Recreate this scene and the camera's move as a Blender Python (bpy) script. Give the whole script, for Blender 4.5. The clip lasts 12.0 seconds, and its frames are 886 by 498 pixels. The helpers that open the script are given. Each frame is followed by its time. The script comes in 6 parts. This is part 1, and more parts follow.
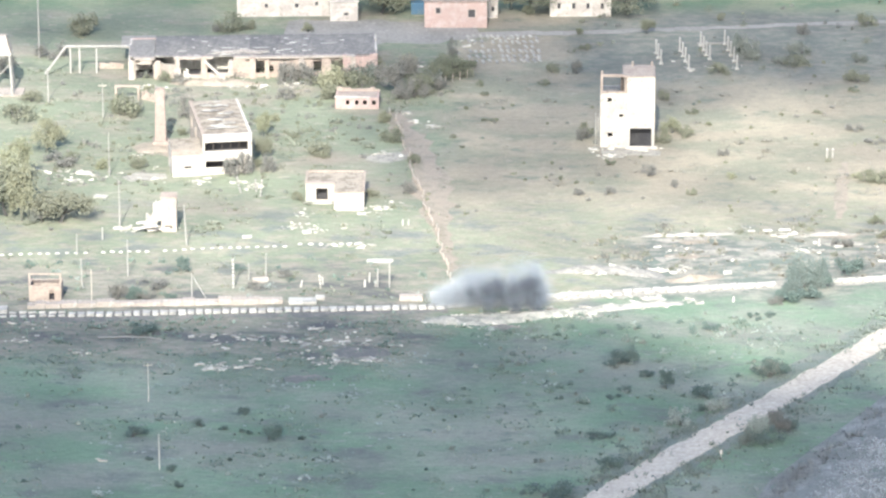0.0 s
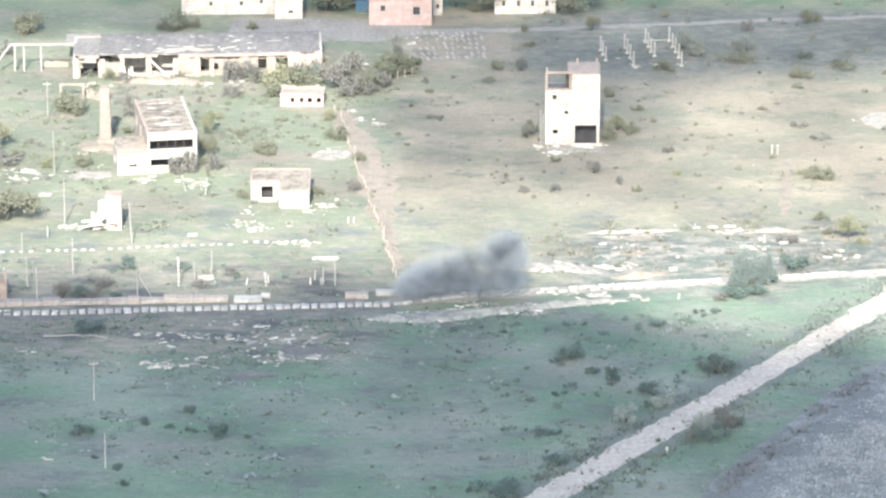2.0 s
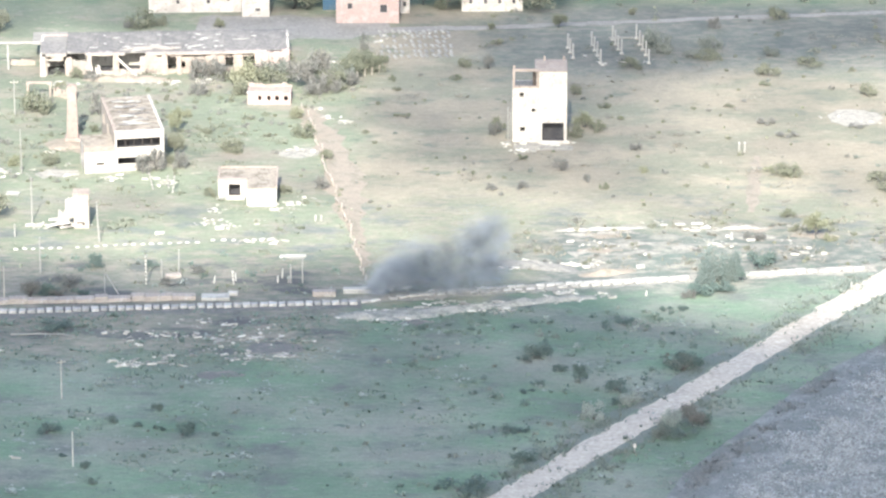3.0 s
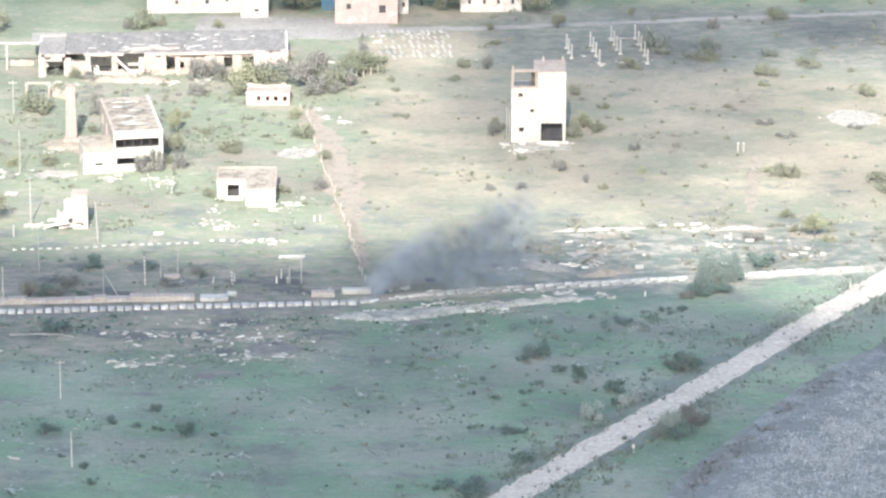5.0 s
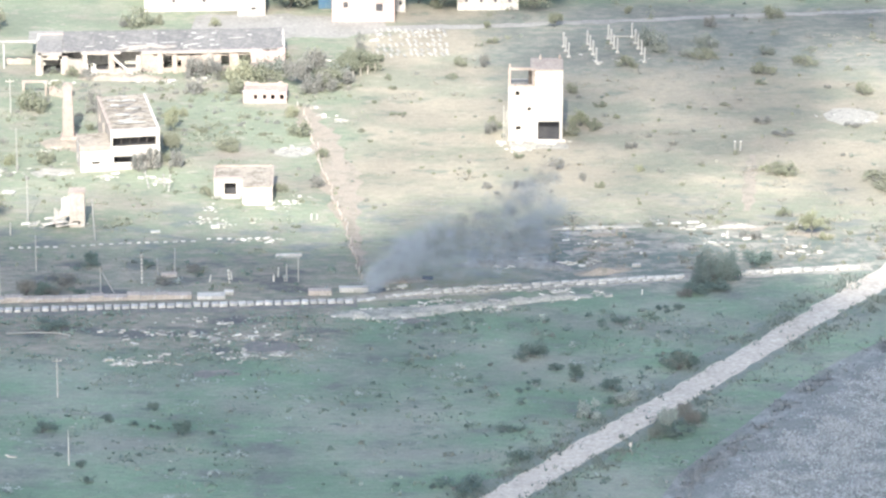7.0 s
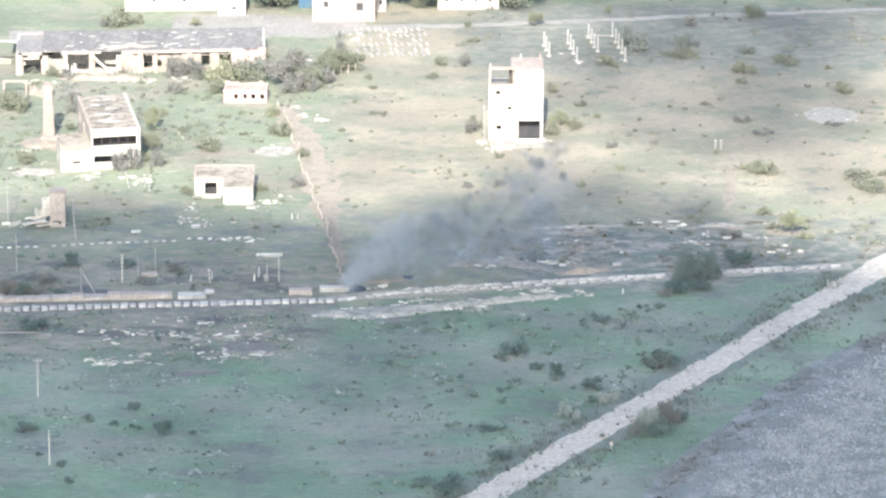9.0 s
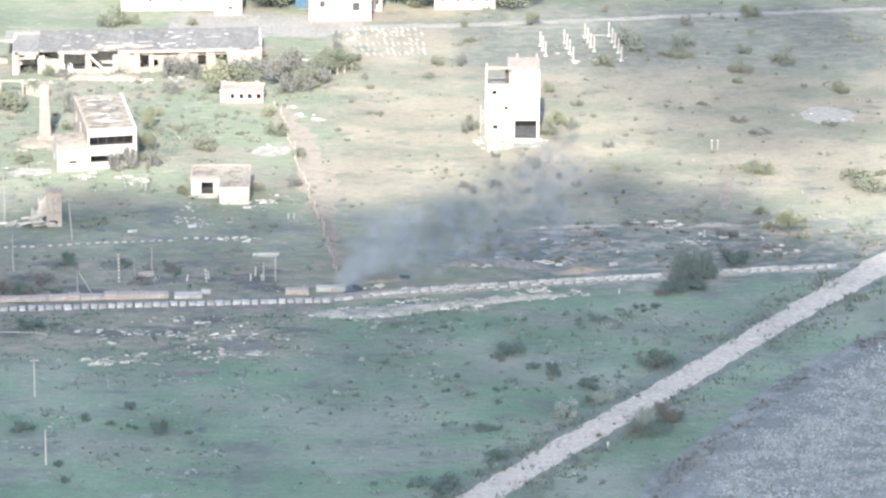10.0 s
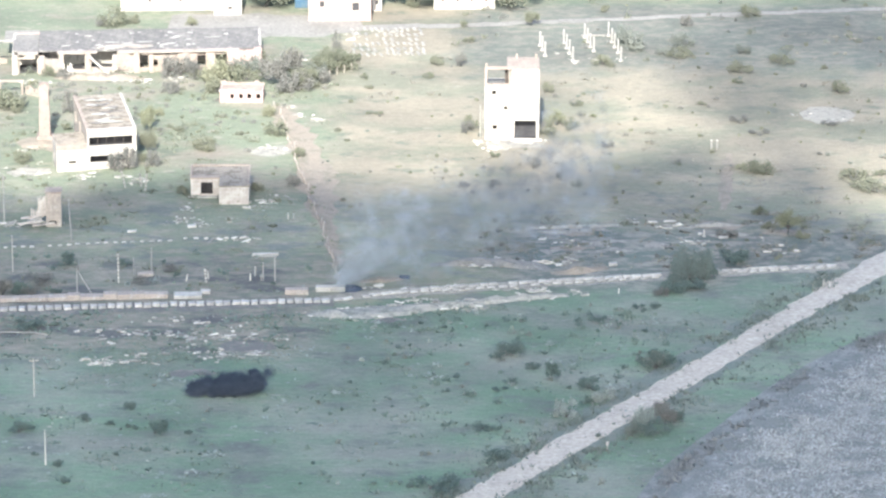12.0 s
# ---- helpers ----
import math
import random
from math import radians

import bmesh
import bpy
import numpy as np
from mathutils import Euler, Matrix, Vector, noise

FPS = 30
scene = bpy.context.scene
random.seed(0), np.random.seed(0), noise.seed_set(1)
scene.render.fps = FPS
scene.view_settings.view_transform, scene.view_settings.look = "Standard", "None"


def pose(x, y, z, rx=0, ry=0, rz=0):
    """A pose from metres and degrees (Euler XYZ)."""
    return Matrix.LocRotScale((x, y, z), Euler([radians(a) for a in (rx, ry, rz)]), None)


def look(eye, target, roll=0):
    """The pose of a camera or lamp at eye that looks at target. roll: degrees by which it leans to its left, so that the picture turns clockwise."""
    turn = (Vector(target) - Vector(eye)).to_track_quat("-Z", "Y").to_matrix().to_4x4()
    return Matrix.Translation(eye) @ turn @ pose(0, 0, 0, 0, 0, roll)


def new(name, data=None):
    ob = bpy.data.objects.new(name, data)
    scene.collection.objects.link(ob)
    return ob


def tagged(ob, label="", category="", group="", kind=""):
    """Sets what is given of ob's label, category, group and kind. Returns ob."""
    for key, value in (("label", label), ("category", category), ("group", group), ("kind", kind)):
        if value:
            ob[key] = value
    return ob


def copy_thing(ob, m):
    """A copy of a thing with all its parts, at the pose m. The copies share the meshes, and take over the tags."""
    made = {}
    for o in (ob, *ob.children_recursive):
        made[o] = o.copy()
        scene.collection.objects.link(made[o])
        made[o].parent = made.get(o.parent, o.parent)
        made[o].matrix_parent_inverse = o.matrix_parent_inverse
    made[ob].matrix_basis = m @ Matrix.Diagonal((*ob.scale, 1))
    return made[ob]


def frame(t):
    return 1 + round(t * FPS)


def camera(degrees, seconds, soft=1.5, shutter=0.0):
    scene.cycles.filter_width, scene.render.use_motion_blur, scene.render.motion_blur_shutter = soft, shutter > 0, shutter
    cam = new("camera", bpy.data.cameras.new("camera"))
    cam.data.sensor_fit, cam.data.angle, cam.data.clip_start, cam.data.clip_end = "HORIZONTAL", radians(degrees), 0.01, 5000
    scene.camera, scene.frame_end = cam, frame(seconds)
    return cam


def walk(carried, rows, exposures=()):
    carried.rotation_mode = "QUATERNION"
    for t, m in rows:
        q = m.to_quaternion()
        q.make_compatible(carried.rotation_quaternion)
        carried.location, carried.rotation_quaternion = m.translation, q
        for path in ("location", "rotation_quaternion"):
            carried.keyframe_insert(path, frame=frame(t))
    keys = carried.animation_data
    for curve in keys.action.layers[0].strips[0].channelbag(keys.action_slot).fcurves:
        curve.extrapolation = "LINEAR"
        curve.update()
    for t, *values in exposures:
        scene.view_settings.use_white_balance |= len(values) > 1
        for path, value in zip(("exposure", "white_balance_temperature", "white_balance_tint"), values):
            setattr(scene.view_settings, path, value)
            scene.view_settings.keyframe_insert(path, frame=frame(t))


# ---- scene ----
# A drone stands high and far off with a long lens and only turns.
EYE = (0.0, -755.1, 260.0)
cam = camera(10.0, 12.0, soft=2.4)
TURNS = [
    (0.0, 1.336, -18.920, 0.10), (0.2, 1.332, -18.922, 0.10), (0.3, 1.292, -18.924, 0.09),
    (0.4, 0.945, -18.930, 0.08), (0.5, 0.722, -18.936, 0.07), (0.7, 0.712, -18.945, 0.07),
    (1.0, 0.710, -18.954, 0.06), (1.5, 0.710, -18.953, 0.06), (2.0, 0.697, -18.950, 0.06),
    (2.1, 0.672, -18.952, 0.06), (2.2, 0.380, -18.966, 0.04), (2.3, 0.310, -18.970, 0.03),
    (2.5, 0.312, -18.972, 0.03), (3.0, 0.318, -18.976, 0.03), (4.0, 0.314, -18.973, 0.03),
    (5.0, 0.304, -18.971, 0.03), (5.5, 0.288, -18.974, 0.03), (6.0, 0.271, -18.996, 0.03),
    (6.5, 0.270, -18.995, 0.03), (7.0, 0.268, -18.990, 0.03), (7.2, 0.264, -18.990, 0.03),
    (8.0, 0.264, -18.990, 0.02), (8.8, 0.264, -18.991, 0.02), (8.9, 0.180, -18.994, 0.02),
    (9.0, 0.043, -18.997, 0.01), (9.2, 0.004, -19.000, 0.01), (9.5, 0.003, -19.001, 0.01),
    (10.0, 0.004, -19.000, 0.0), (10.5, 0.002, -19.000, 0.0), (11.0, 0.0, -19.0, 0.0),
    (11.5, 0.0, -19.0, 0.0), (12.0, -0.001, -19.0, 0.0),
]
walk(cam, [(t, pose(*EYE, 90 + pitch, roll, yaw)) for t, yaw, pitch, roll in TURNS],
     [(0.0, 2.24, 5720, 5), (2.0, 2.31, 5720, 5), (12.0, 2.36, 5640, 5)])

# ---- sky and sun, behind the drone and a little to its left ----
SUN_EL, SUN_AZ = radians(36), radians(184)
TO_SUN = Vector((math.sin(SUN_AZ) * math.cos(SUN_EL), math.cos(SUN_AZ) * math.cos(SUN_EL), math.sin(SUN_EL)))
world = bpy.data.worlds.new("sky")
scene.world = world
world.use_nodes = True
sky = world.node_tree.nodes.new("ShaderNodeTexSky")
sky.sky_type, sky.sun_disc = "NISHITA", False
sky.sun_elevation, sky.sun_rotation = SUN_EL, SUN_AZ
sky.air_density, sky.dust_density, sky.altitude = 1.0, 4.0, 200
background = world.node_tree.nodes["Background"]
background.inputs["Strength"].default_value = 0.088
world.node_tree.links.new(sky.outputs[0], background.inputs["Color"])
sun = new("sun", bpy.data.lights.new("sun", "SUN"))
sun.data.energy, sun.data.angle, sun.data.color = 2.7, radians(0.7), (1.0, 0.875, 0.725)
sun.matrix_basis = look(TO_SUN * 900, (0, 0, 0))


# ---- materials ----
def node_mat(name):
    m = bpy.data.materials.new(name)
    m.use_nodes = True
    nt = m.node_tree
    bsdf = nt.nodes["Principled BSDF"]
    bsdf.inputs["Specular IOR Level"].default_value = 0.12
    return m, nt, bsdf


def noise_tex(nt, vec, scale, detail=4.0, rough=0.6):
    n = nt.nodes.new("ShaderNodeTexNoise")
    n.inputs["Scale"].default_value, n.inputs["Detail"].default_value, n.inputs["Roughness"].default_value = scale, detail, rough
    nt.links.new(vec, n.inputs["Vector"])
    return n.outputs["Fac"]


def ramp(nt, fac, stops):
    r = nt.nodes.new("ShaderNodeValToRGB")
    els = r.color_ramp.elements
    for i, (p, c) in enumerate(stops):
        e = els[i] if i < 2 else els.new(p)
        e.position, e.color = p, (*c, 1) if len(c) == 3 else c
    nt.links.new(fac, r.inputs["Fac"])
    return r.outputs["Color"]


def mix(nt, fac, a, b, blend="MIX"):
    n = nt.nodes.new("ShaderNodeMix")
    n.data_type, n.blend_type = "RGBA", blend
    for socket, value in ((n.inputs["Factor"], fac), (n.inputs["A"], a), (n.inputs["B"], b)):
        if isinstance(value, bpy.types.NodeSocket):
            nt.links.new(value, socket)
        else:
            socket.default_value = value if isinstance(value, float) else (*value, 1)
    return n.outputs["Result"]


def calc(nt, op, a, b=0.0, c=0.0):
    n = nt.nodes.new("ShaderNodeMath")
    n.operation = op
    n.use_clamp = op == "SMOOTH"
    for socket, value in zip(n.inputs, (a, b, c)):
        if isinstance(value, bpy.types.NodeSocket):
            nt.links.new(value, socket)
        else:
            socket.default_value = value
    return n.outputs[0]


def step(nt, value, lo, hi):
    """0 below lo, 1 above hi (or the other way round), smooth between."""
    n = nt.nodes.new("ShaderNodeMapRange")
    n.interpolation_type = "SMOOTHSTEP"
    nt.links.new(value, n.inputs["Value"])
    if lo > hi:
        lo, hi = hi, lo
        n.inputs["To Min"].default_value, n.inputs["To Max"].default_value = 1.0, 0.0
    n.inputs["From Min"].default_value, n.inputs["From Max"].default_value = lo, hi
    return n.outputs["Result"]


def surface(name, base, worn, stain=None, scale=1.0, rough=0.9, bump=0.3, island=0.0, piece=0.0, amount=0.5, metal=0.0):
    """Base colour that wears to another in patches, with fine grain, stains and relief, in metres."""
    m, nt, bsdf = node_mat(name)
    vec = nt.nodes.new("ShaderNodeTexCoord").outputs["Object"]
    big, fine = noise_tex(nt, vec, 0.45 * scale, 5, 0.65), noise_tex(nt, vec, 5.0 * scale, 4, 0.7)
    col = mix(nt, step(nt, big, 0.62 - 0.3 * amount, 0.75 - 0.25 * amount), base, worn)
    if stain:
        col = mix(nt, step(nt, noise_tex(nt, vec, 1.3 * scale, 6, 0.7), 0.52, 0.68), col, stain)
    grain = ramp(nt, fine, [(0.3, (0.72, 0.72, 0.72)), (0.7, (1.18, 1.18, 1.18))])
    col = mix(nt, 1.0, col, grain, "MULTIPLY")
    if island or piece:
        rnd = nt.nodes.new("ShaderNodeNewGeometry").outputs["Random Per Island"] if island else nt.nodes.new("ShaderNodeObjectInfo").outputs["Random"]
        k = island or piece
        col = mix(nt, 1.0, col, ramp(nt, rnd, [(0.0, (1 - k, 1 - k, 1 - k)), (1.0, (1 + k, 1 + k * 0.95, 1 + k * 0.8))]), "MULTIPLY")
    nt.links.new(col, bsdf.inputs["Base Color"])
    bsdf.inputs["Roughness"].default_value, bsdf.inputs["Metallic"].default_value = rough, metal
    if bump:
        b = nt.nodes.new("ShaderNodeBump")
        b.inputs["Strength"].default_value, b.inputs["Distance"].default_value = bump, 0.05
        nt.links.new(fine, b.inputs["Height"])
        nt.links.new(b.outputs["Normal"], bsdf.inputs["Normal"])
    return m


def leafy(name, dark, light, dry):
    """Leaves: each one its own shade, each plant its own lean towards dry."""
    m, nt, bsdf = node_mat(name)
    rnd = nt.nodes.new("ShaderNodeNewGeometry").outputs["Random Per Island"]
    own = nt.nodes.new("ShaderNodeObjectInfo").outputs["Random"]
    col = mix(nt, rnd, dark, light)
    col = mix(nt, calc(nt, "MULTIPLY", own, 0.35), col, dry)
    nt.links.new(col, bsdf.inputs["Base Color"])
    bsdf.inputs["Roughness"].default_value = 0.8
    return m


WHITEWASH = surface("whitewash", (0.435, 0.403, 0.362), (0.36, 0.325, 0.288), (0.265, 0.226, 0.192), 0.8, 0.9, 0.25, amount=0.6)
CREAM = surface("cream_plaster", (0.30, 0.252, 0.212), (0.255, 0.208, 0.175), (0.205, 0.165, 0.14), 1.0, 0.9, 0.3)
PINK_BRICK = surface("pink_brick", (0.335, 0.252, 0.226), (0.37, 0.305, 0.278), (0.265, 0.19, 0.168), 1.4, 0.92, 0.5)
CHIMNEY_BRICK = surface("chimney_brick", (0.24, 0.195, 0.17), (0.275, 0.228, 0.2), (0.19, 0.145, 0.125), 1.4, 0.92, 0.5)
CONCRETE = surface("weathered_concrete", (0.36, 0.34, 0.30), (0.29, 0.275, 0.24), (0.22, 0.205, 0.18), 1.0, 0.92, 0.4)
PALE_CONCRETE = surface("pale_concrete", (0.41, 0.395, 0.358), (0.32, 0.308, 0.28), (0.25, 0.243, 0.225), 1.5, 0.9, 0.4, piece=0.2)
LOW_WALL = surface("low_wall", (0.315, 0.275, 0.238), (0.25, 0.222, 0.195), (0.36, 0.333, 0.30), 0.6, 0.92, 0.4, piece=0.07)
WHITE_SLAB = surface("white_slab", (0.29, 0.275, 0.25), (0.235, 0.225, 0.202), None, 1.2, 0.9, 0.3, piece=0.18)
FELT_ROOF = surface("roofing_felt", (0.158, 0.148, 0.14), (0.215, 0.2, 0.182), (0.285, 0.262, 0.232), 0.35, 0.85, 0.4, amount=0.5, piece=0.12)
WORN_ROOF = surface("worn_roof", (0.28, 0.245, 0.2), (0.175, 0.15, 0.122), (0.115, 0.098, 0.08), 1.0, 0.9, 0.5, amount=0.5, piece=0.06)
# Near-black colour puts the shade of unlit rooms into floors, walls and panes.
DARK_INSIDE = surface("dark_room", (0.06, 0.058, 0.06), (0.045, 0.045, 0.048), None, 1.0, 0.95, 0.2)
POLE_GREY = surface("pole_concrete", (0.27, 0.26, 0.24), (0.23, 0.22, 0.20), None, 1.2, 0.9, 0.2)
POLE_WOOD = surface("pole_wood", (0.42, 0.38, 0.32), (0.34, 0.30, 0.25), None, 2.0, 0.9, 0.3)
RUST = surface("rusty_steel", (0.085, 0.072, 0.064), (0.12, 0.10, 0.085), None, 2.0, 0.75, 0.3, metal=0.2)
RUBBLE = surface("rubble", (0.39, 0.375, 0.34), (0.29, 0.275, 0.245), None, 1.0, 0.92, 0.4, island=0.45)
TRACK_SOIL = surface("track_soil", (0.155, 0.148, 0.138), (0.205, 0.19, 0.168), (0.125, 0.14, 0.115), 1.0, 0.95, 0.6)
PALE_EARTH = surface("pale_earth", (0.285, 0.265, 0.228), (0.205, 0.195, 0.168), (0.345, 0.325, 0.288), 1.8, 0.95, 0.9)
RED_EARTH = surface("red_earth", (0.25, 0.214, 0.172), (0.198, 0.178, 0.142), (0.285, 0.25, 0.206), 1.0, 0.95, 0.7)
SPOIL_STONE = surface("spoil_stone", (0.265, 0.255, 0.225), (0.185, 0.188, 0.162), (0.36, 0.345, 0.31), 1.4, 0.95, 0.9)
TURNED_EARTH = surface("turned_earth", (0.215, 0.205, 0.185), (0.155, 0.152, 0.14), (0.29, 0.275, 0.248), 1.8, 0.95, 0.9)
VERGE_SOIL = surface("verge_soil", (0.148, 0.168, 0.145), (0.18, 0.185, 0.162), (0.128, 0.15, 0.13), 0.6, 0.95, 0.6)
ROAD_DIRT = surface("road_dirt", (0.408, 0.364, 0.306), (0.36, 0.322, 0.27), (0.438, 0.396, 0.336), 0.25, 0.95, 0.3)
FAR_DIRT = surface("far_dirt", (0.232, 0.218, 0.196), (0.20, 0.188, 0.168), (0.262, 0.246, 0.222), 0.3, 0.95, 0.4)
BLUE_PAINT = surface("blue_paint", (0.06, 0.11, 0.165), (0.085, 0.125, 0.16), None, 1.0, 0.6, 0.1)
# Green and brown leaves are lightened and blued to stand in for haze.
LEAF_GREEN = leafy("leaf_green", (0.068, 0.098, 0.09), (0.12, 0.152, 0.132), (0.13, 0.15, 0.132))
# Sunlit copy of the green leaf: the sun's warmth put into its olive colour.
LEAF_SUN_OLIVE = leafy("leaf_sun_olive", (0.105, 0.114, 0.082), (0.17, 0.175, 0.126), (0.18, 0.17, 0.13))
LEAF_SILVER = leafy("leaf_silver", (0.115, 0.128, 0.112), (0.18, 0.195, 0.172), (0.17, 0.165, 0.14))
LEAF_MIXED = leafy("leaf_mixed", (0.1, 0.13, 0.122), (0.16, 0.19, 0.174), (0.15, 0.17, 0.152))
LEAF_PALE = leafy("leaf_pale", (0.16, 0.185, 0.165), (0.28, 0.31, 0.28), (0.24, 0.25, 0.22))
LEAF_YELLOW = leafy("leaf_yellow", (0.148, 0.158, 0.104), (0.225, 0.228, 0.152), (0.205, 0.195, 0.145))
LEAF_BROWN = leafy("leaf_brown", (0.112, 0.114, 0.106), (0.168, 0.165, 0.15), (0.182, 0.17, 0.15))
BARK = surface("bark", (0.095, 0.092, 0.085), (0.14, 0.132, 0.12), None, 3.0, 0.95, 0.6)
GRASS_TUFT = leafy("grass_tuft", (0.115, 0.158, 0.13), (0.165, 0.20, 0.165), (0.165, 0.185, 0.158))
PLOT_TUFT = leafy("plot_tuft", (0.125, 0.145, 0.108), (0.178, 0.185, 0.142), (0.185, 0.18, 0.145))
STRAW_TUFT = leafy("straw_tuft", (0.155, 0.148, 0.122), (0.20, 0.188, 0.155), (0.18, 0.17, 0.135))
REED_TUFT = leafy("reed_tuft", (0.2, 0.21, 0.212), (0.415, 0.428, 0.432), (0.34, 0.348, 0.352))
BANK_WEED = leafy("bank_weed", (0.132, 0.14, 0.138), (0.18, 0.184, 0.18), (0.165, 0.168, 0.162))
VERGE_WEED = leafy("verge_weed", (0.115, 0.138, 0.12), (0.16, 0.178, 0.155), (0.165, 0.17, 0.15))
REED_GROUND = surface("reed_ground", (0.168, 0.173, 0.162), (0.226, 0.229, 0.216), (0.142, 0.162, 0.145), 0.5, 0.95, 0.7)
SMOKE_GREY = surface("smoke_grey", (0.335, 0.36, 0.385), (0.37, 0.396, 0.42), None, 0.3, 1.0, 0.0, island=0.08)
SMOKE_MID = surface("smoke_mid", (0.248, 0.276, 0.312), (0.282, 0.311, 0.347), None, 0.3, 1.0, 0.0, island=0.08)
SMOKE_DARK = surface("smoke_dark", (0.095, 0.106, 0.126), (0.118, 0.13, 0.15), None, 0.3, 1.0, 0.0, island=0.08)
SOIL_SPRAY = surface("soil_spray", (0.05, 0.065, 0.094), (0.078, 0.094, 0.126), None, 0.5, 1.0, 0.0, island=0.2)
CLOUD_WHITE = surface("cloud_white", (0.80, 0.80, 0.80), (0.76, 0.77, 0.79), None, 0.02, 1.0, 0.0)


def ground_mat():
    """Meadow south of the old railway, green plots and straw field north of it, scrub along the line."""
    m, nt, bsdf = node_mat("meadow")
    vec = nt.nodes.new("ShaderNodeTexCoord").outputs["Object"]
    sep = nt.nodes.new("ShaderNodeSeparateXYZ")
    nt.links.new(vec, sep.inputs[0])
    x, y = sep.outputs["X"], sep.outputs["Y"]
    # mowing and wind lay the growth in swathes along x
    lay = nt.nodes.new("ShaderNodeMapping")
    lay.inputs["Scale"].default_value = (0.55, 1.0, 1.0)
    nt.links.new(vec, lay.inputs["Vector"])
    swathe = lay.outputs["Vector"]
    huge, mid = noise_tex(nt, vec, 0.022, 4, 0.6), noise_tex(nt, vec, 0.09, 5, 0.65)
    sward, blot = noise_tex(nt, swathe, 0.075, 6, 0.62), noise_tex(nt, swathe, 0.17, 6, 0.66)
    small, fine = noise_tex(nt, swathe, 0.5, 5, 0.68), noise_tex(nt, vec, 2.6, 4, 0.7)
    wob = calc(nt, "ADD", y, calc(nt, "MULTIPLY", calc(nt, "SUBTRACT", mid, 0.5), 34.0))
    wobx = calc(nt, "ADD", x, calc(nt, "MULTIPLY", calc(nt, "SUBTRACT", mid, 0.5), 26.0))
    green = mix(nt, step(nt, sward, 0.36, 0.66), (0.142, 0.197, 0.136), (0.198, 0.204, 0.172))
    green = mix(nt, step(nt, blot, 0.50, 0.68), green, (0.14, 0.149, 0.134))
    green = mix(nt, step(nt, small, 0.60, 0.70), green, (0.23, 0.235, 0.208))
    green = mix(nt, step(nt, noise_tex(nt, swathe, 0.33, 5, 0.6), 0.63, 0.70), green, (0.105, 0.125, 0.112))
    plots = mix(nt, step(nt, sward, 0.46, 0.66), (0.164, 0.18, 0.13), (0.23, 0.204, 0.165))
    plots = mix(nt, step(nt, small, 0.55, 0.66), plots, (0.245, 0.222, 0.182))
    plots = mix(nt, step(nt, blot, 0.58, 0.66), plots, (0.128, 0.138, 0.108))
    straw = mix(nt, step(nt, sward, 0.45, 0.60), (0.24, 0.212, 0.164), (0.182, 0.178, 0.136))
    straw = mix(nt, step(nt, small, 0.58, 0.70), straw, (0.262, 0.236, 0.186))
    straw = mix(nt, step(nt, blot, 0.56, 0.66), straw, (0.158, 0.16, 0.128))
    scrub = mix(nt, step(nt, small, 0.42, 0.60), (0.132, 0.14, 0.124), (0.235, 0.222, 0.19))
    scrub = mix(nt, step(nt, blot, 0.50, 0.62), scrub, (0.122, 0.138, 0.122))
    north = mix(nt, step(nt, wobx, -22.56, -15.16), plots, straw)
    meadow_edge = mix(nt, step(nt, small, 0.45, 0.62), (0.175, 0.193, 0.14), (0.242, 0.222, 0.176))
    meadow_edge = mix(nt, step(nt, blot, 0.50, 0.60), meadow_edge, (0.148, 0.155, 0.148))
    north = mix(nt, calc(nt, "MULTIPLY", step(nt, wob, 40.0, 8.0), 0.7), north, meadow_edge)
    band = calc(nt, "MULTIPLY", step(nt, wob, 15.61, 5.79), step(nt, wobx, 4.0, 16.0))
    north = mix(nt, band, north, scrub)
    along = calc(nt, "SUBTRACT", wob, calc(nt, "MULTIPLY", calc(nt, "MAXIMUM", calc(nt, "ADD", x, 20.0), 0.0), 0.2))
    col = mix(nt, step(nt, along, -33.0, -22.0), green, north)
    west_scrub = calc(nt, "MULTIPLY", step(nt, wob, -55.97, -41.39), step(nt, wobx, -12.20, -25.76))
    west_scrub = calc(nt, "MULTIPLY", west_scrub, step(nt, wob, 0.27, -10.54))
    weeds = mix(nt, step(nt, small, 0.40, 0.62), (0.165, 0.17, 0.134), (0.232, 0.21, 0.174))
    weeds = mix(nt, step(nt, blot, 0.50, 0.62), weeds, (0.112, 0.112, 0.106))
    col = mix(nt, west_scrub, col, weeds)
    rough_field = calc(nt, "MULTIPLY", step(nt, wob, 87.95, 103.21), step(nt, wobx, -0.40, 7.64))
    col = mix(nt, calc(nt, "MULTIPLY", rough_field, 0.85), col, mix(nt, step(nt, small, 0.42, 0.6), (0.112, 0.122, 0.108), (0.168, 0.16, 0.14)))
    col = mix(nt, step(nt, y, 133.45, 144.59), col, mix(nt, step(nt, mid, 0.4, 0.6), (0.125, 0.165, 0.105), (0.175, 0.185, 0.125)))
    col = mix(nt, 1.0, col, ramp(nt, fine, [(0.28, (0.82, 0.82, 0.83)), (0.72, (1.14, 1.14, 1.12))]), "MULTIPLY")
    col = mix(nt, 1.0, col, ramp(nt, noise_tex(nt, swathe, 1.1, 5, 0.75), [(0.32, (0.84, 0.85, 0.86)), (0.68, (1.14, 1.14, 1.12))]), "MULTIPLY")
    col = mix(nt, 1.0, col, ramp(nt, noise_tex(nt, vec, 0.045, 3, 0.5), [(0.35, (0.82, 0.82, 0.84)), (0.65, (1.12, 1.12, 1.10))]), "MULTIPLY")
    nt.links.new(col, bsdf.inputs["Base Color"])
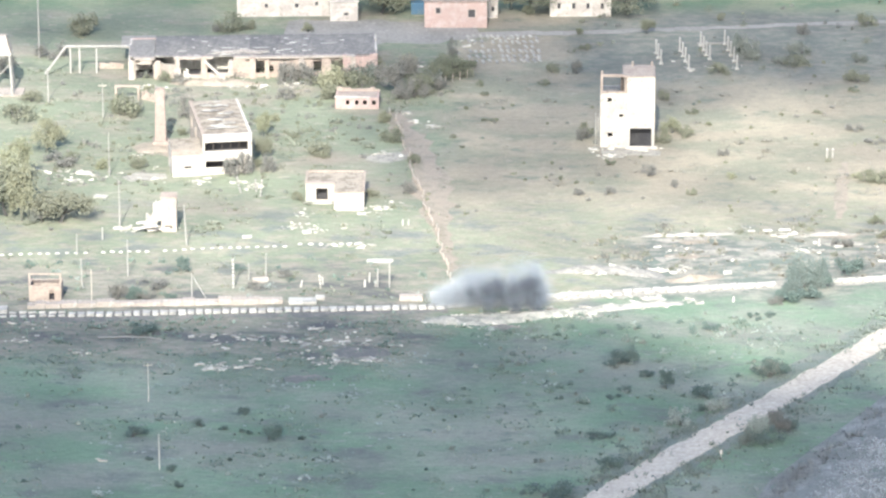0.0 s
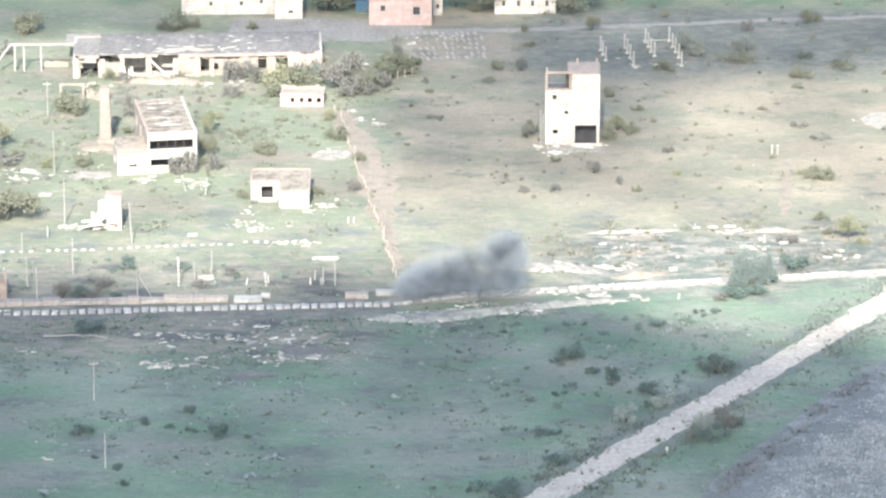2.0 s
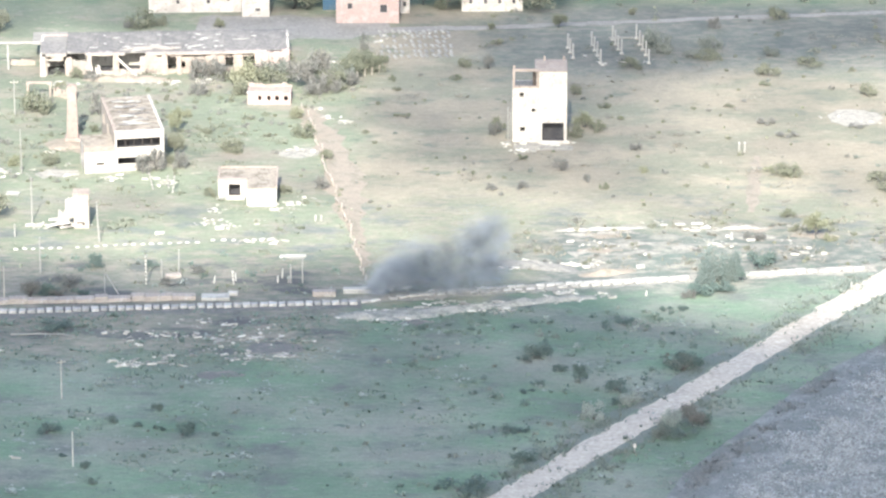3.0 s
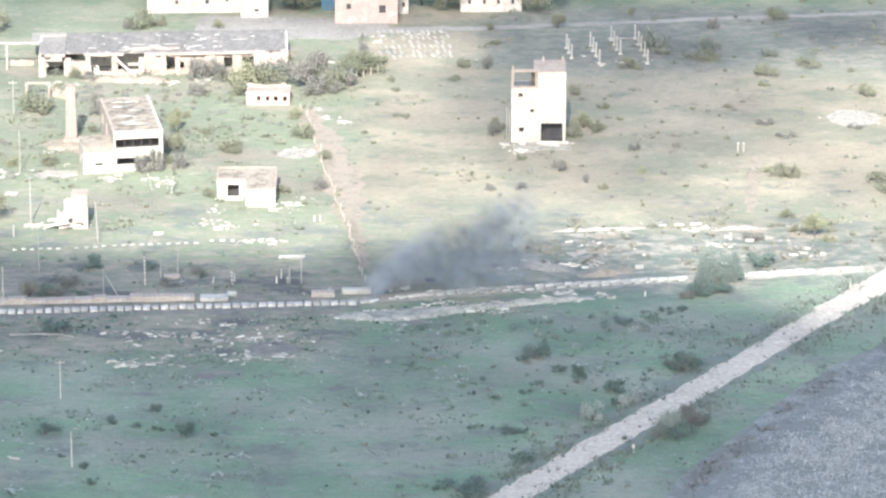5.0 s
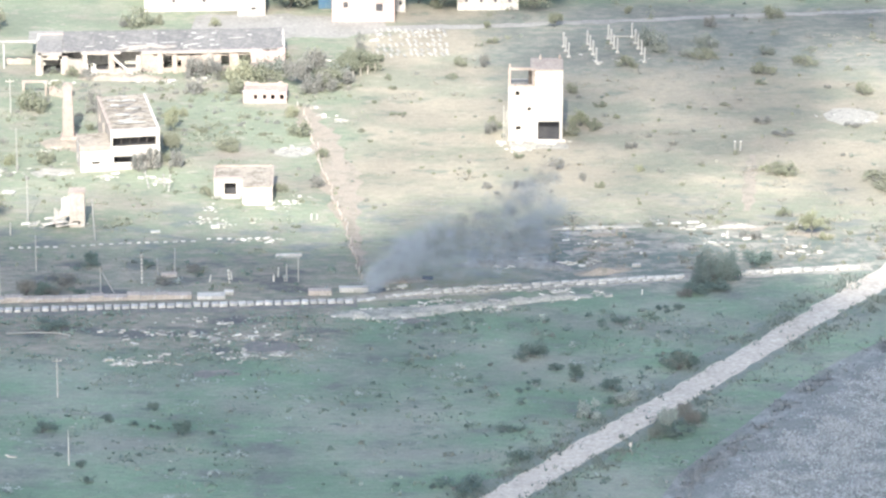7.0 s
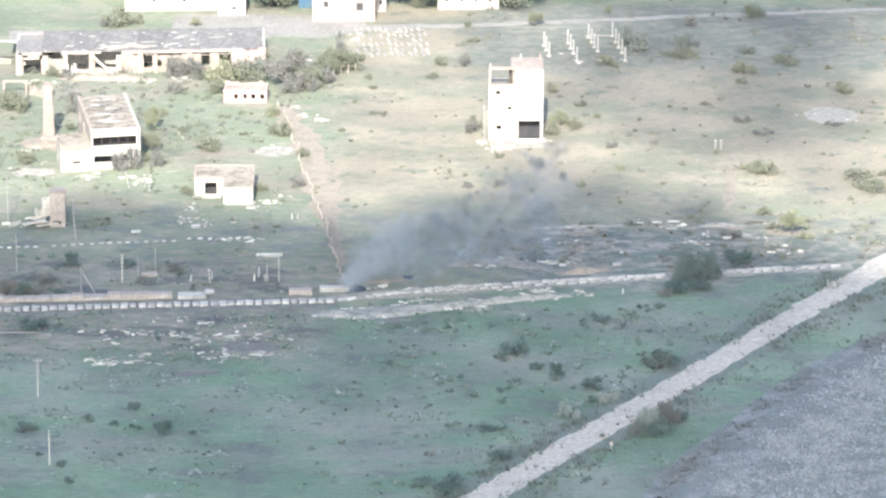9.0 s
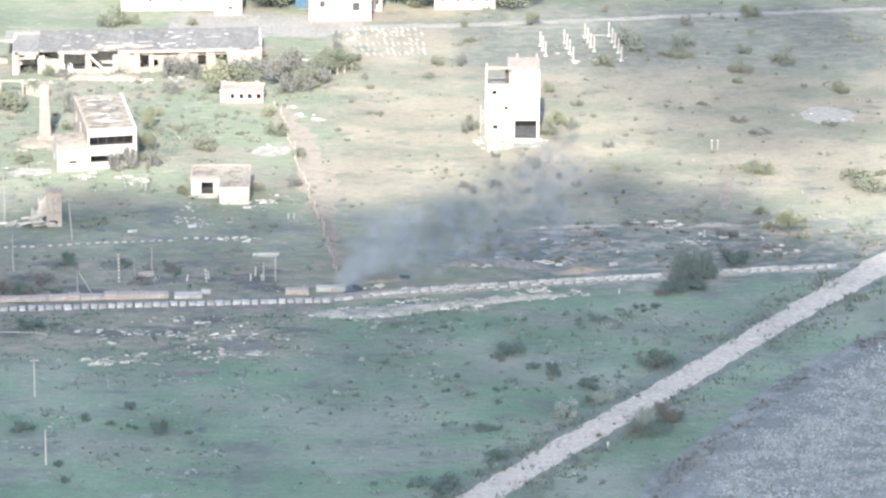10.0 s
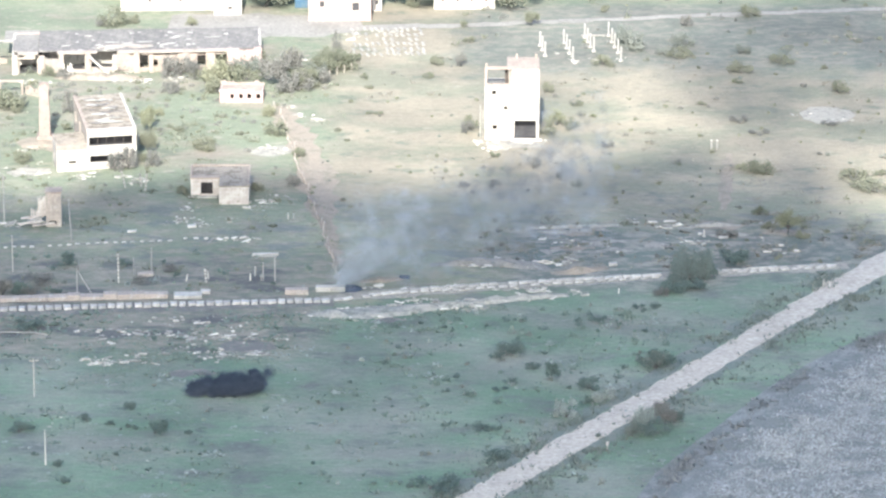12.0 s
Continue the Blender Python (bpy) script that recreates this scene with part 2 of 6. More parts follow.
    bsdf.inputs["Roughness"].default_value = 0.95
    b = nt.nodes.new("ShaderNodeBump")
    b.inputs["Strength"].default_value, b.inputs["Distance"].default_value = 0.6, 0.3
    nt.links.new(calc(nt, "ADD", small, calc(nt, "MULTIPLY", fine, 0.3)), b.inputs["Height"])
    nt.links.new(b.outputs["Normal"], bsdf.inputs["Normal"])
    return m


MEADOW = ground_mat()


# ---- building blocks ----
def mesh_of(name, bm, material):
    me = bpy.data.meshes.new(name)
    bm.to_mesh(me)
    bm.free()
    me.materials.append(material)
    return me


def part(name, bm, material, parent, label=""):
    ob = new(name, mesh_of(name, bm, material))
    ob.parent = parent
    return tagged(ob, label)


def thing(name, x, y, z, yaw, label, category, group="", kind=""):
    ob = new(name)
    ob.empty_display_size = 0.3
    ob.matrix_basis = pose(x, y, z, 0, 0, yaw)
    return tagged(ob, label, category, group, kind)


def single(name, bm, material, m, label, category, group="", kind=""):
    ob = new(name, mesh_of(name, bm, material))
    ob.matrix_basis = m
    return tagged(ob, label, category, group, kind)


def box(bm, x0, x1, y0, y1, z0, z1, top=1.0, m=None):
    """A box; top narrows its upper end about its middle."""
    cx, cy = (x0 + x1) / 2, (y0 + y1) / 2
    vs = []
    for z, k in ((z0, 1.0), (z1, top)):
        for x, y in ((x0, y0), (x1, y0), (x1, y1), (x0, y1)):
            v = Vector((cx + (x - cx) * k, cy + (y - cy) * k, z))
            vs.append(bm.verts.new(m @ v if m else v))
    for f in ((3, 2, 1, 0), (4, 5, 6, 7), (0, 1, 5, 4), (1, 2, 6, 5), (2, 3, 7, 6), (3, 0, 4, 7)):
        bm.faces.new([vs[i] for i in f])
    return bm


def bevelled(bm, width):
    bmesh.ops.bevel(bm, geom=bm.edges[:], offset=width, segments=1, affect="EDGES", clamp_overlap=True)
    return bm


def rod(bm, a, b, r0, r1, n=8):
    """A tapered round rod from a to b."""
    a, b = Vector(a), Vector(b)
    turn = (b - a).to_track_quat("Z", "Y").to_matrix()
    rings = []
    for p, r in ((a, r0), (b, r1)):
        rings.append([bm.verts.new(p + turn @ Vector((r * math.cos(k * math.tau / n), r * math.sin(k * math.tau / n), 0))) for k in range(n)])
    for k in range(n):
        bm.faces.new((rings[0][k], rings[0][(k + 1) % n], rings[1][(k + 1) % n], rings[1][k]))
    bm.faces.new(rings[0][::-1])
    bm.faces.new(rings[1])
    return bm


def wall_bm(length, height, thick, openings=(), ragged=0.0, seed=0):
    """A wall along x from the origin, its outer face on y = 0, with openings (x0, x1, z0, z1) right through it and, where ragged, a broken top."""
    rng = random.Random(seed)
    bm = bmesh.new()
    cuts = {0.0, length}
    for o in openings:
        cuts |= {o[0], o[1]}
    if ragged:
        cuts |= {length * k / 9 for k in range(1, 9)}
    cuts = sorted(cuts)
    for x0, x1 in zip(cuts, cuts[1:]):
        if x1 - x0 < 0.01:
            continue
        top = height - ragged * rng.random()
        z = 0.0
        for o in sorted((o for o in openings if o[0] < (x0 + x1) / 2 < o[1]), key=lambda o: o[2]):
            if o[2] > z:
                box(bm, x0, x1, 0, thick, z, o[2])
            z = o[3]
        if top > z + 0.02:
            box(bm, x0, x1, 0, thick, z, top)
    bmesh.ops.remove_doubles(bm, verts=bm.verts, dist=0.001)
    return bm


# ---- ground, roads, old railway ----
def ground():
    bm = bmesh.new()
    xs = [-3500, -900, -300, -150, -75, 0, 75, 150, 300, 900, 3500]
    ys = [-3000, -1200, -500, -200, -100, 0, 100, 200, 500, 1500, 4200]
    grid = [[bm.verts.new((x, y, 0)) for x in xs] for y in ys]
    for j in range(len(ys) - 1):
        for i in range(len(xs) - 1):
            bm.faces.new((grid[j][i], grid[j][i + 1], grid[j + 1][i + 1], grid[j + 1][i]))
    single("ground", bm, MEADOW, pose(0, 0, 0), "green and straw-coloured rough meadow with bare patches", "ground", kind="structure")


def strip(name, line, material, label, category, lift=0.03, rough=0.35, cross=5, seed=1, crown=0.0):
    """A road along a line of (x, y, half width), with uneven edges."""
    rng = random.Random(seed)
    bm = bmesh.new()
    pts = []
    for (ax, ay, aw), (bx, by, bw) in zip(line, line[1:]):
        n = max(2, int(math.hypot(bx - ax, by - ay) / 2.0))
        pts += [(ax + (bx - ax) * k / n, ay + (by - ay) * k / n, aw + (bw - aw) * k / n) for k in range(n)]
    pts.append(line[-1])
    rows = []
    for k, (x, y, w) in enumerate(pts):
        a, b = pts[max(0, k - 1)], pts[min(len(pts) - 1, k + 1)]
        d = Vector((b[0] - a[0], b[1] - a[1], 0)).normalized()
        side = Vector((d.y, -d.x, 0))
        row = []
        for c in range(cross):
            s = -1 + 2 * c / (cross - 1)
            edge = abs(s) > 0.99
            off = s * w + (rng.uniform(-rough, rough) if edge else rng.uniform(-0.1, 0.1))
            z = 0.004 if edge else lift + crown * (1 - s * s) + rng.uniform(-0.006, 0.006)
            p = Vector((x, y, z)) + side * off
            row.append(bm.verts.new(p))
        rows.append(row)
    for r0, r1 in zip(rows, rows[1:]):
        for c in range(cross - 1):
            bm.faces.new((r0[c], r0[c + 1], r1[c + 1], r1[c]))
    bmesh.ops.recalc_face_normals(bm, faces=bm.faces)
    if bm.faces[0].normal.z < 0:
        bmesh.ops.reverse_faces(bm, faces=bm.faces)
    return single(name, bm, material, pose(0, 0, 0), label, category, kind="structure")


ground()
ROAD_LINE = [(-6.41, -121.61, 2.9), (5.15, -105.20, 2.8), (17.28, -86.27, 2.7), (32.67, -62.84, 2.6), (52.86, -31.36, 2.6), (64.57, -13.20, 2.9), (76.68, 4.40, 2.6), (104.57, 43.46, 2.6)]
strip("road", ROAD_LINE, ROAD_DIRT, "pale packed dirt road across the meadow", "road", 0.05, 0.45, 7, 3, 0.06)
strip("verge_1", [(-4.88, -122.61, 1.2), (19.64, -88.03, 1.2), (35.52, -63.54, 1.3), (55.40, -31.87, 1.1), (67.90, -15.32, 0.9)],
      VERGE_SOIL, "brown trampled verge of the dirt road", "verge", 0.03, 0.6, 4, 5)
strip("verge_2", [(x - 3.3, y + 2.2, 1.2) for x, y, w in ROAD_LINE[:5]], VERGE_SOIL, "grey-brown ragged verge of the dirt road", "verge", 0.03, 0.9, 4, 6)
strip("far_road", [(-36.98, 118.27, 2.4), (-8.58, 123.28, 1.4), (11.87, 125.44, 1.1), (37.62, 129.43, 1.0), (63.52, 132.72, 1.0), (105.40, 138.62, 1.0)],
      FAR_DIRT, "pale far road in front of the houses", "road", 0.05, 0.5, 5, 4)
strip("yard", [(-49.54, 125.44, 6.0), (-36.21, 124.72, 7.5), (-24.92, 123.28, 7.0), (-14.74, 125.44, 3.0)],
      FAR_DIRT, "pale dirt yard between the warehouse and the houses", "yard", 0.045, 1.2, 6, 6)
strip("path", [(-27.84, 74.79, 1.0), (-25.02, 60.42, 2.4), (-22.19, 46.50, 3.0), (-20.15, 31.52, 3.0), (-18.67, 14.19, 1.8), (-16.25, -7.86, 0.7)],
      RED_EARTH, "brown bare strip of soil beside the ruined boundary wall", "path", 0.03, 1.3, 5, 8)
strip("track_bed_1", [(-95.59, -31.36, 2.2), (-67.46, -29.07, 2.2), (-41.75, -27.03, 2.2), (-16.78, -24.71, 1.9)],
      TRACK_SOIL, "dark soil bed under the concrete blocks", "track bed", 0.05, 0.5, 5, 19)
strip("track_bed_2", [(-19.40, -23.94, 1.3), (-7.30, -20.82, 1.8), (10.13, -17.16, 1.8), (33.87, -12.94, 1.6), (63.21, -7.86, 1.7)],
      PALE_EARTH, "pale gravel bed of a lifted railway track", "track bed", 0.06, 0.5, 5, 9)


def mound(name, line, height, material, label, seed):
    """A low uneven bank of earth along a line of (x, y, half width)."""
    rng = random.Random(seed)
    bm = bmesh.new()
    pts = []
    for (ax, ay, aw), (bx, by, bw) in zip(line, line[1:]):
        n = max(2, int(math.hypot(bx - ax, by - ay) / 1.2))
        pts += [(ax + (bx - ax) * k / n, ay + (by - ay) * k / n, aw + (bw - aw) * k / n) for k in range(n)]
    rows = []
    for k, (x, y, w) in enumerate(pts):
        a, b = pts[max(0, k - 1)], pts[min(len(pts) - 1, k + 1)]
        d = Vector((b[0] - a[0], b[1] - a[1], 0)).normalized()
        side = Vector((d.y, -d.x, 0))
        h = height * rng.uniform(0.45, 1.1) * min(1, k / 3, (len(pts) - 1 - k) / 3)
        rows.append([bm.verts.new(Vector((x, y, max(-0.05, h * (1 - s * s) * rng.uniform(0.7, 1.2)) - (0.05 if abs(s) == 1 else 0))) + side * w * s * rng.uniform(0.8, 1.15)) for s in (-1, -0.6, -0.2, 0.2, 0.6, 1)])
    for r0, r1 in zip(rows, rows[1:]):
        for c in range(5):
            bm.faces.new((r0[c], r0[c + 1], r1[c + 1], r1[c]))
    bmesh.ops.recalc_face_normals(bm, faces=bm.faces)
    single(name, bm, material, pose(0, 0, 0), label, "earth bank", kind="structure")


strip("bare_patch_1", [(61.18, 69.95, 1.5), (63.33, 70.27, 4.2), (68.18, 70.59, 3.6), (70.16, 71.24, 1.0)], PALE_EARTH, "bare pale patch in the straw field", "bare patch", 0.03, 0.9, 6, 12)
strip("bare_patch_2", [(-31.96, 48.94, 0.8), (-29.65, 50.17, 2.6), (-26.83, 50.78, 2.6), (-24.92, 50.17, 0.8)], PALE_EARTH, "bare pale patch in the grass", "bare patch", 0.03, 0.9, 6, 13)
strip("bare_patch_3", [(-71.11, 37.45, 1.0), (-68.45, 39.24, 2.5), (-64.77, 39.84, 1.5)], PALE_EARTH, "bare pale patch in the grass", "bare patch", 0.03, 0.9, 6, 14)
strip("bare_patch_4", [(-69.91, 52.02, 1.5), (-68.19, 54.18, 4.5), (-65.41, 55.11, 4.0), (-64.03, 55.73, 1.0)], RED_EARTH, "bare pale ground round the chimney", "bare patch", 0.03, 0.9, 6, 15)
strip("bare_patch_5", [(7.20, 53.87, 1.0), (11.00, 53.87, 2.2), (17.15, 53.25, 1.2)], PALE_EARTH, "bare pale ground before the tower", "bare patch", 0.03, 0.7, 6, 16)
strip("path_2", [(47.80, 48.94, 0.5), (46.89, 38.94, 0.9), (45.90, 27.12, 1.1), (45.21, 19.32, 0.6)], RED_EARTH, "faint pale footpath in the straw field", "path", 0.03, 0.4, 4, 17)
strip("dark_patch_1", [(-41.06, -56.93, 0.4), (-38.60, -56.21, 1.5), (-35.70, -55.97, 1.4), (-33.18, -56.45, 0.4)], TRACK_SOIL, "dark scorched strip in the near meadow", "scorched ground", 0.03, 0.6, 5, 61)
strip("dark_patch_2", [(-33.63, -45.82, 0.4), (-30.73, -44.60, 2.4), (-27.77, -44.60, 2.0), (-24.79, -45.33, 0.4)], TRACK_SOIL, "dark bare soil among rubble south of the track", "bare patch", 0.03, 0.8, 5, 62)
strip("dark_patch_3", [(-10.61, -33.89, 0.3), (-8.05, -32.88, 1.2), (-5.48, -33.14, 0.3)], TRACK_SOIL, "dark flat strip of soil in front of the spoil", "bare patch", 0.03, 0.5, 5, 63)
soil = random.Random(18)
for k in range(12):
    cx, cy = soil.uniform(13.12, 58.96), soil.uniform(-3.00, 13.63)
    half = soil.uniform(1.5, 4.5)
    strip(f"bare_soil_{k + 1}", [(cx - half, cy, 0.3), (cx - half / 3, cy + soil.uniform(-1, 1), soil.uniform(0.6, 1.6)), (cx + half / 3, cy + soil.uniform(-1, 1), soil.uniform(0.6, 1.6)), (cx + half, cy, 0.3)],
          PALE_EARTH if k % 3 else RED_EARTH, "bare tan soil showing through the scrub", "bare patch", 0.03, 0.5, 5, 30 + k)
mound("earth_bank_1", [(-2.12, -7.86, 0.9), (2.0, -7.0, 1.3), (5.83, -6.4, 2.0), (9.0, -6.9, 1.6), (12.89, -7.86, 2.0), (17.69, -10.54, 1.2)], 1.0, TURNED_EARTH, "pale bank of turned earth north of the track", 1)
mound("earth_bank_8", [(-21.0, -30.6, 0.5), (-16.0, -30.4, 2.2), (-11.5, -30.0, 3.0), (-6.0, -28.9, 2.2), (-2.07, -27.54, 1.6), (4.0, -25.8, 1.1), (8.31, -24.45, 1.3), (13.5, -23.0, 0.9), (20.5, -21.3, 1.0)], 0.7, SPOIL_STONE, "pale stony spoil heaped along the lifted track", 8)
mound("earth_bank_2", [(16.79, -11.61, 0.8), (20.76, -10.81, 1.4), (27.00, -8.40, 1.0)], 0.8, RED_EARTH, "reddish bank of turned earth north of the track", 2)
mound("earth_bank_3", [(-13.03, -15.85, 0.6), (-9.98, -14.79, 1.4), (-4.73, -14.26, 0.7)], 0.8, RED_EARTH, "reddish heap of soil beside a concrete slab", 3)
mound("earth_bank_4", [(13.16, 9.97, 0.5), (20.40, 10.81, 0.9), (29.46, 11.94, 0.6)], 0.5, PALE_EARTH, "pale low ridge in the scrub", 4)
mound("earth_bank_6", [(-68.06, 91.64, 0.8), (-63.64, 91.97, 1.6), (-58.70, 91.97, 2.0), (-54.23, 91.64, 1.5), (-50.25, 90.96, 0.7)], 0.9, RED_EARTH, "pale bank of fallen plaster before the warehouse", 6)
mound("earth_bank_7", [(-70.39, 52.02, 0.8), (-68.45, 53.87, 2.6), (-65.67, 54.80, 2.6), (-63.80, 55.11, 0.8)], 0.9, RED_EARTH, "pale heap of fallen brick at the foot of the chimney", 7)
mound("earth_bank_5", [(37.52, 10.25, 0.5), (43.92, 11.94, 1.2), (49.31, 11.37, 0.6)], 0.5, PALE_EARTH, "pale low ridge in the scrub", 5)


# Rows of concrete blocks that carried the track; each block lies loose.
def block_row(name, line, gap, size, jitter, label, seed):
    rng = random.Random(seed)
    row = thing(name, 0, 0, 0, 0, label, "concrete blocks")
    meshes = []
    for k in range(4):
        bm = box(bmesh.new(), -size[0] / 2, size[0] / 2, -size[1] / 2, size[1] / 2, 0, size[2], 0.93)
        bevelled(bm, 0.07)
        for v in bm.verts:
            v.co += Vector([rng.uniform(-0.05, 0.05) for _ in range(3)])
        meshes.append(mesh_of("block", bm, PALE_CONCRETE))
    for (ax, ay), (bx, by) in zip(line, line[1:]):
        long = math.hypot(bx - ax, by - ay)
        yaw = math.degrees(math.atan2(by - ay, bx - ax))
        n = max(1, round(long / gap))
        for k in range(n):
            if rng.random() < jitter:
                continue
            u = (k + 0.5) / n + rng.uniform(-0.1, 0.1) / long
            b = new("block", rng.choice(meshes))
            b.parent = row
            b.matrix_basis = pose(ax + (bx - ax) * u, ay + (by - ay) * u + rng.uniform(-0.12, 0.12), 0.02, rng.uniform(-4, 4), rng.uniform(-4, 4), yaw + rng.uniform(-7, 7)) @ Matrix.Diagonal((rng.uniform(0.82, 1.12), rng.uniform(0.85, 1.1), 1, 1))
    return row


block_row("block_row", [(-74.75, -29.33), (-67.48, -28.82), (-41.78, -26.51), (-17.22, -24.71)], 1.38, (1.16, 1.5, 0.42), 0.012, "row of pale concrete blocks of a lifted railway", 21)
block_row("block_row", [(-95.65, -30.86), (-74.73, -29.58)], 1.45, (1.15, 0.5, 0.3), 0.06, "row of narrow pale concrete blocks of a lifted railway", 22)
block_row("block_row", [(-95.86, -29.07), (-74.87, -28.05)], 1.45, (1.15, 0.5, 0.3), 0.06, "row of narrow pale concrete blocks of a lifted railway", 23)
block_row("block_row", [(-16.79, -24.45), (-12.49, -22.90), (-2.09, -19.00), (10.13, -16.64), (33.88, -12.67)], 1.5, (1.5, 0.85, 0.3), 0.1, "broken row of pale concrete pieces along the track", 24)
block_row("block_row", [(-11.63, -21.86), (-2.09, -20.30), (10.12, -17.95), (33.84, -13.73)], 1.7, (1.3, 0.55, 0.28), 0.22, "broken row of pale concrete pieces along the track", 25)
block_row("block_row", [(40.97, -11.34), (50.76, -9.47), (61.43, -8.13)], 1.5, (1.5, 0.75, 0.3), 0.06, "row of pale concrete pieces near the dirt road", 26)
block_row("block_row", [(40.92, -12.41), (50.69, -10.54), (61.37, -8.94)], 1.7, (1.3, 0.5, 0.26), 0.3, "broken row of concrete pieces near the dirt road", 27)
block_row("block_row", [(-92.86, -1.64), (-75.22, -0.00), (-62.82, 1.10), (-54.00, 2.75), (-42.61, 3.85)], 1.42, (0.72, 0.32, 0.2), 0.08, "dashed row of pale footing stones in the grass", 28)
block_row("block_row", [(-41.58, 4.68), (-33.53, 4.96)], 1.7, (0.7, 0.4, 0.25), 0.3, "scattered pale footing stones in the grass", 29)

block_row("kerb_row", [(15.42, 9.97), (24.02, 11.09)], 1.9, (1.7, 0.4, 0.25), 0.15, "row of pale kerb pieces in the scrub", 33)
block_row("kerb_row", [(26.57, 11.93), (37.66, 13.34)], 2.6, (2.0, 0.4, 0.25), 0.3, "broken row of pale kerb pieces in the scrub", 34)

# ---- the railway's long retaining wall, slabs and rail hut ----
def retaining_wall():
    rng = random.Random(31)
    w = thing("retaining_wall", 0, 0, 0, 0, "long low pinkish concrete wall behind the block row", "low wall", kind="structure")
    pts = [(-81.06, -26.51), (-67.78, -25.23), (-41.94, -23.42)]
    for (ax, ay), (bx, by) in zip(pts, pts[1:]):
        long = math.hypot(bx - ax, by - ay)
        at = 0.0
        while at < long - 0.5:
            piece = min(rng.uniform(1.2, 4.2), long - at)
            bm = bevelled(box(bmesh.new(), 0.02, piece - 0.02, 0, 1.6, 0, 0.78 + rng.uniform(-0.2, 0.15)), 0.06)
            for v in bm.verts:
                v.co += Vector([rng.uniform(-0.05, 0.05) for _ in range(3)])
            p = part("panel", bm, LOW_WALL, w)
            p.matrix_basis = pose(ax + (bx - ax) * at / long, ay + (by - ay) * at / long + rng.uniform(-0.12, 0.12), 0, 0, 0, math.degrees(math.atan2(by - ay, bx - ax)) + rng.uniform(-1.2, 1.2))
            at += piece


retaining_wall()


def slab(x, y, yaw, size, material, label, tilt=0.0, z=0.0):
    bm = bevelled(box(bmesh.new(), -size[0] / 2, size[0] / 2, -size[1] / 2, size[1] / 2, 0, size[2]), 0.05)
    rng = random.Random(int(x * 31 + y))
    for v in bm.verts:
        v.co += Vector([rng.uniform(-0.04, 0.04) for _ in range(3)])
    return single("concrete_slab", bm, material, pose(x, y, z, tilt, 0, yaw), label, "concrete slab", "slabs beside the track")


slab(-39.11, -22.64, 2, (4.34, 2.0, 0.55), PALE_CONCRETE, "pale bluish concrete slab behind the block row")
slab(-36.51, -20.82, 0, (1.4, 1.0, 0.5), PALE_CONCRETE, "small white concrete piece at the end of a slab")
slab(-22.51, -21.08, 2, (3.56, 1.4, 0.8), LOW_WALL, "pinkish concrete slab behind the block row")
slab(-17.32, -19.78, 1, (4.53, 1.2, 0.8), PALE_CONCRETE, "white concrete slab beside the shell hole")
slab(-86.13, -27.54, 3, (4.2, 2.2, 0.6), PALE_CONCRETE, "white slab at the end of the low wall")
slab(-49.50, 8.29, 6, (1.5, 0.7, 0.3), PALE_CONCRETE, "small white slab lying in the grass")
slab(-5.96, -14.00, -8, (1.6, 0.7, 0.4), SOIL_SPRAY, "charred black wreckage lying on reddish soil")
slab(-40.08, 10.81, 12, (1.4, 0.9, 0.35), PALE_CONCRETE, "small white slab lying in the grass")
slab(-27.88, -3.00, 4, (4.08, 0.7, 0.35), PALE_CONCRETE, "pale beam lying in the grass", 0, 0)
slab(-46.17, -12.67, 10, (2.4, 1.0, 0.5), LOW_WALL, "broken slab lying among the posts", 8)

slab(40.88, 6.89, 5, (0.56, 0.48, 0.36), PALE_CONCRETE, "white lump of concrete lying in the scrub")
slab(41.45, 5.78, -9, (0.49, 0.42, 0.30), PALE_CONCRETE, "white lump of concrete lying in the scrub")
slab(44.48, 5.23, 4, (1.40, 0.60, 0.30), PALE_CONCRETE, "white lump of concrete lying in the scrub")
slab(41.27, 1.92, 12, (0.63, 0.42, 0.30), PALE_CONCRETE, "white lump of concrete lying in the scrub")
slab(53.47, 1.37, 8, (0.84, 0.48, 0.30), PALE_CONCRETE, "white lump of concrete lying in the scrub")
slab(55.70, -1.37, -6, (0.91, 0.54, 0.36), PALE_CONCRETE, "white lump of concrete lying in the scrub")
slab(27.48, -1.92, 0, (0.35, 0.30, 0.30), PALE_CONCRETE, "white lump of concrete lying in the scrub")
slab(26.57, -7.87, 6, (1.33, 0.72, 0.42), PALE_CONCRETE, "white lump of concrete lying in the scrub")


def shell_hole():
    bm = bmesh.new()
    rng = random.Random(5)
    for r, z in ((0.1, 0.02), (0.7, 0.03), (1.2, 0.34), (1.7, 0.12), (2.3, 0.004)):
        ring = [bm.verts.new((r * math.cos(k * math.tau / 16) * rng.uniform(0.85, 1.15), 0.8 * r * math.sin(k * math.tau / 16) * rng.uniform(0.85, 1.15), z)) for k in range(16)]
        if r > 0.1:
            for k in range(16):
                bm.faces.new((last[k], ring[k], ring[(k + 1) % 16], last[(k + 1) % 16]))
        else:
            bm.faces.new(ring)
        last = ring
    bmesh.ops.recalc_face_normals(bm, faces=bm.faces)
    single("shell_hole", bm, SOIL_SPRAY, pose(-14.64, -18.74, 0), "black burnt shell hole beside a white slab", "crater")


shell_hole()


# ---- buildings ----
def put_wall(b, name, x, y, z, yaw, length, height, thick, openings, material, label="", ragged=0.0, seed=0):
    w = part(name, wall_bm(length, height, thick, openings, ragged, seed), material, b, label)
    w.matrix_basis = pose(x, y, z, 0, 0, yaw)
    return w


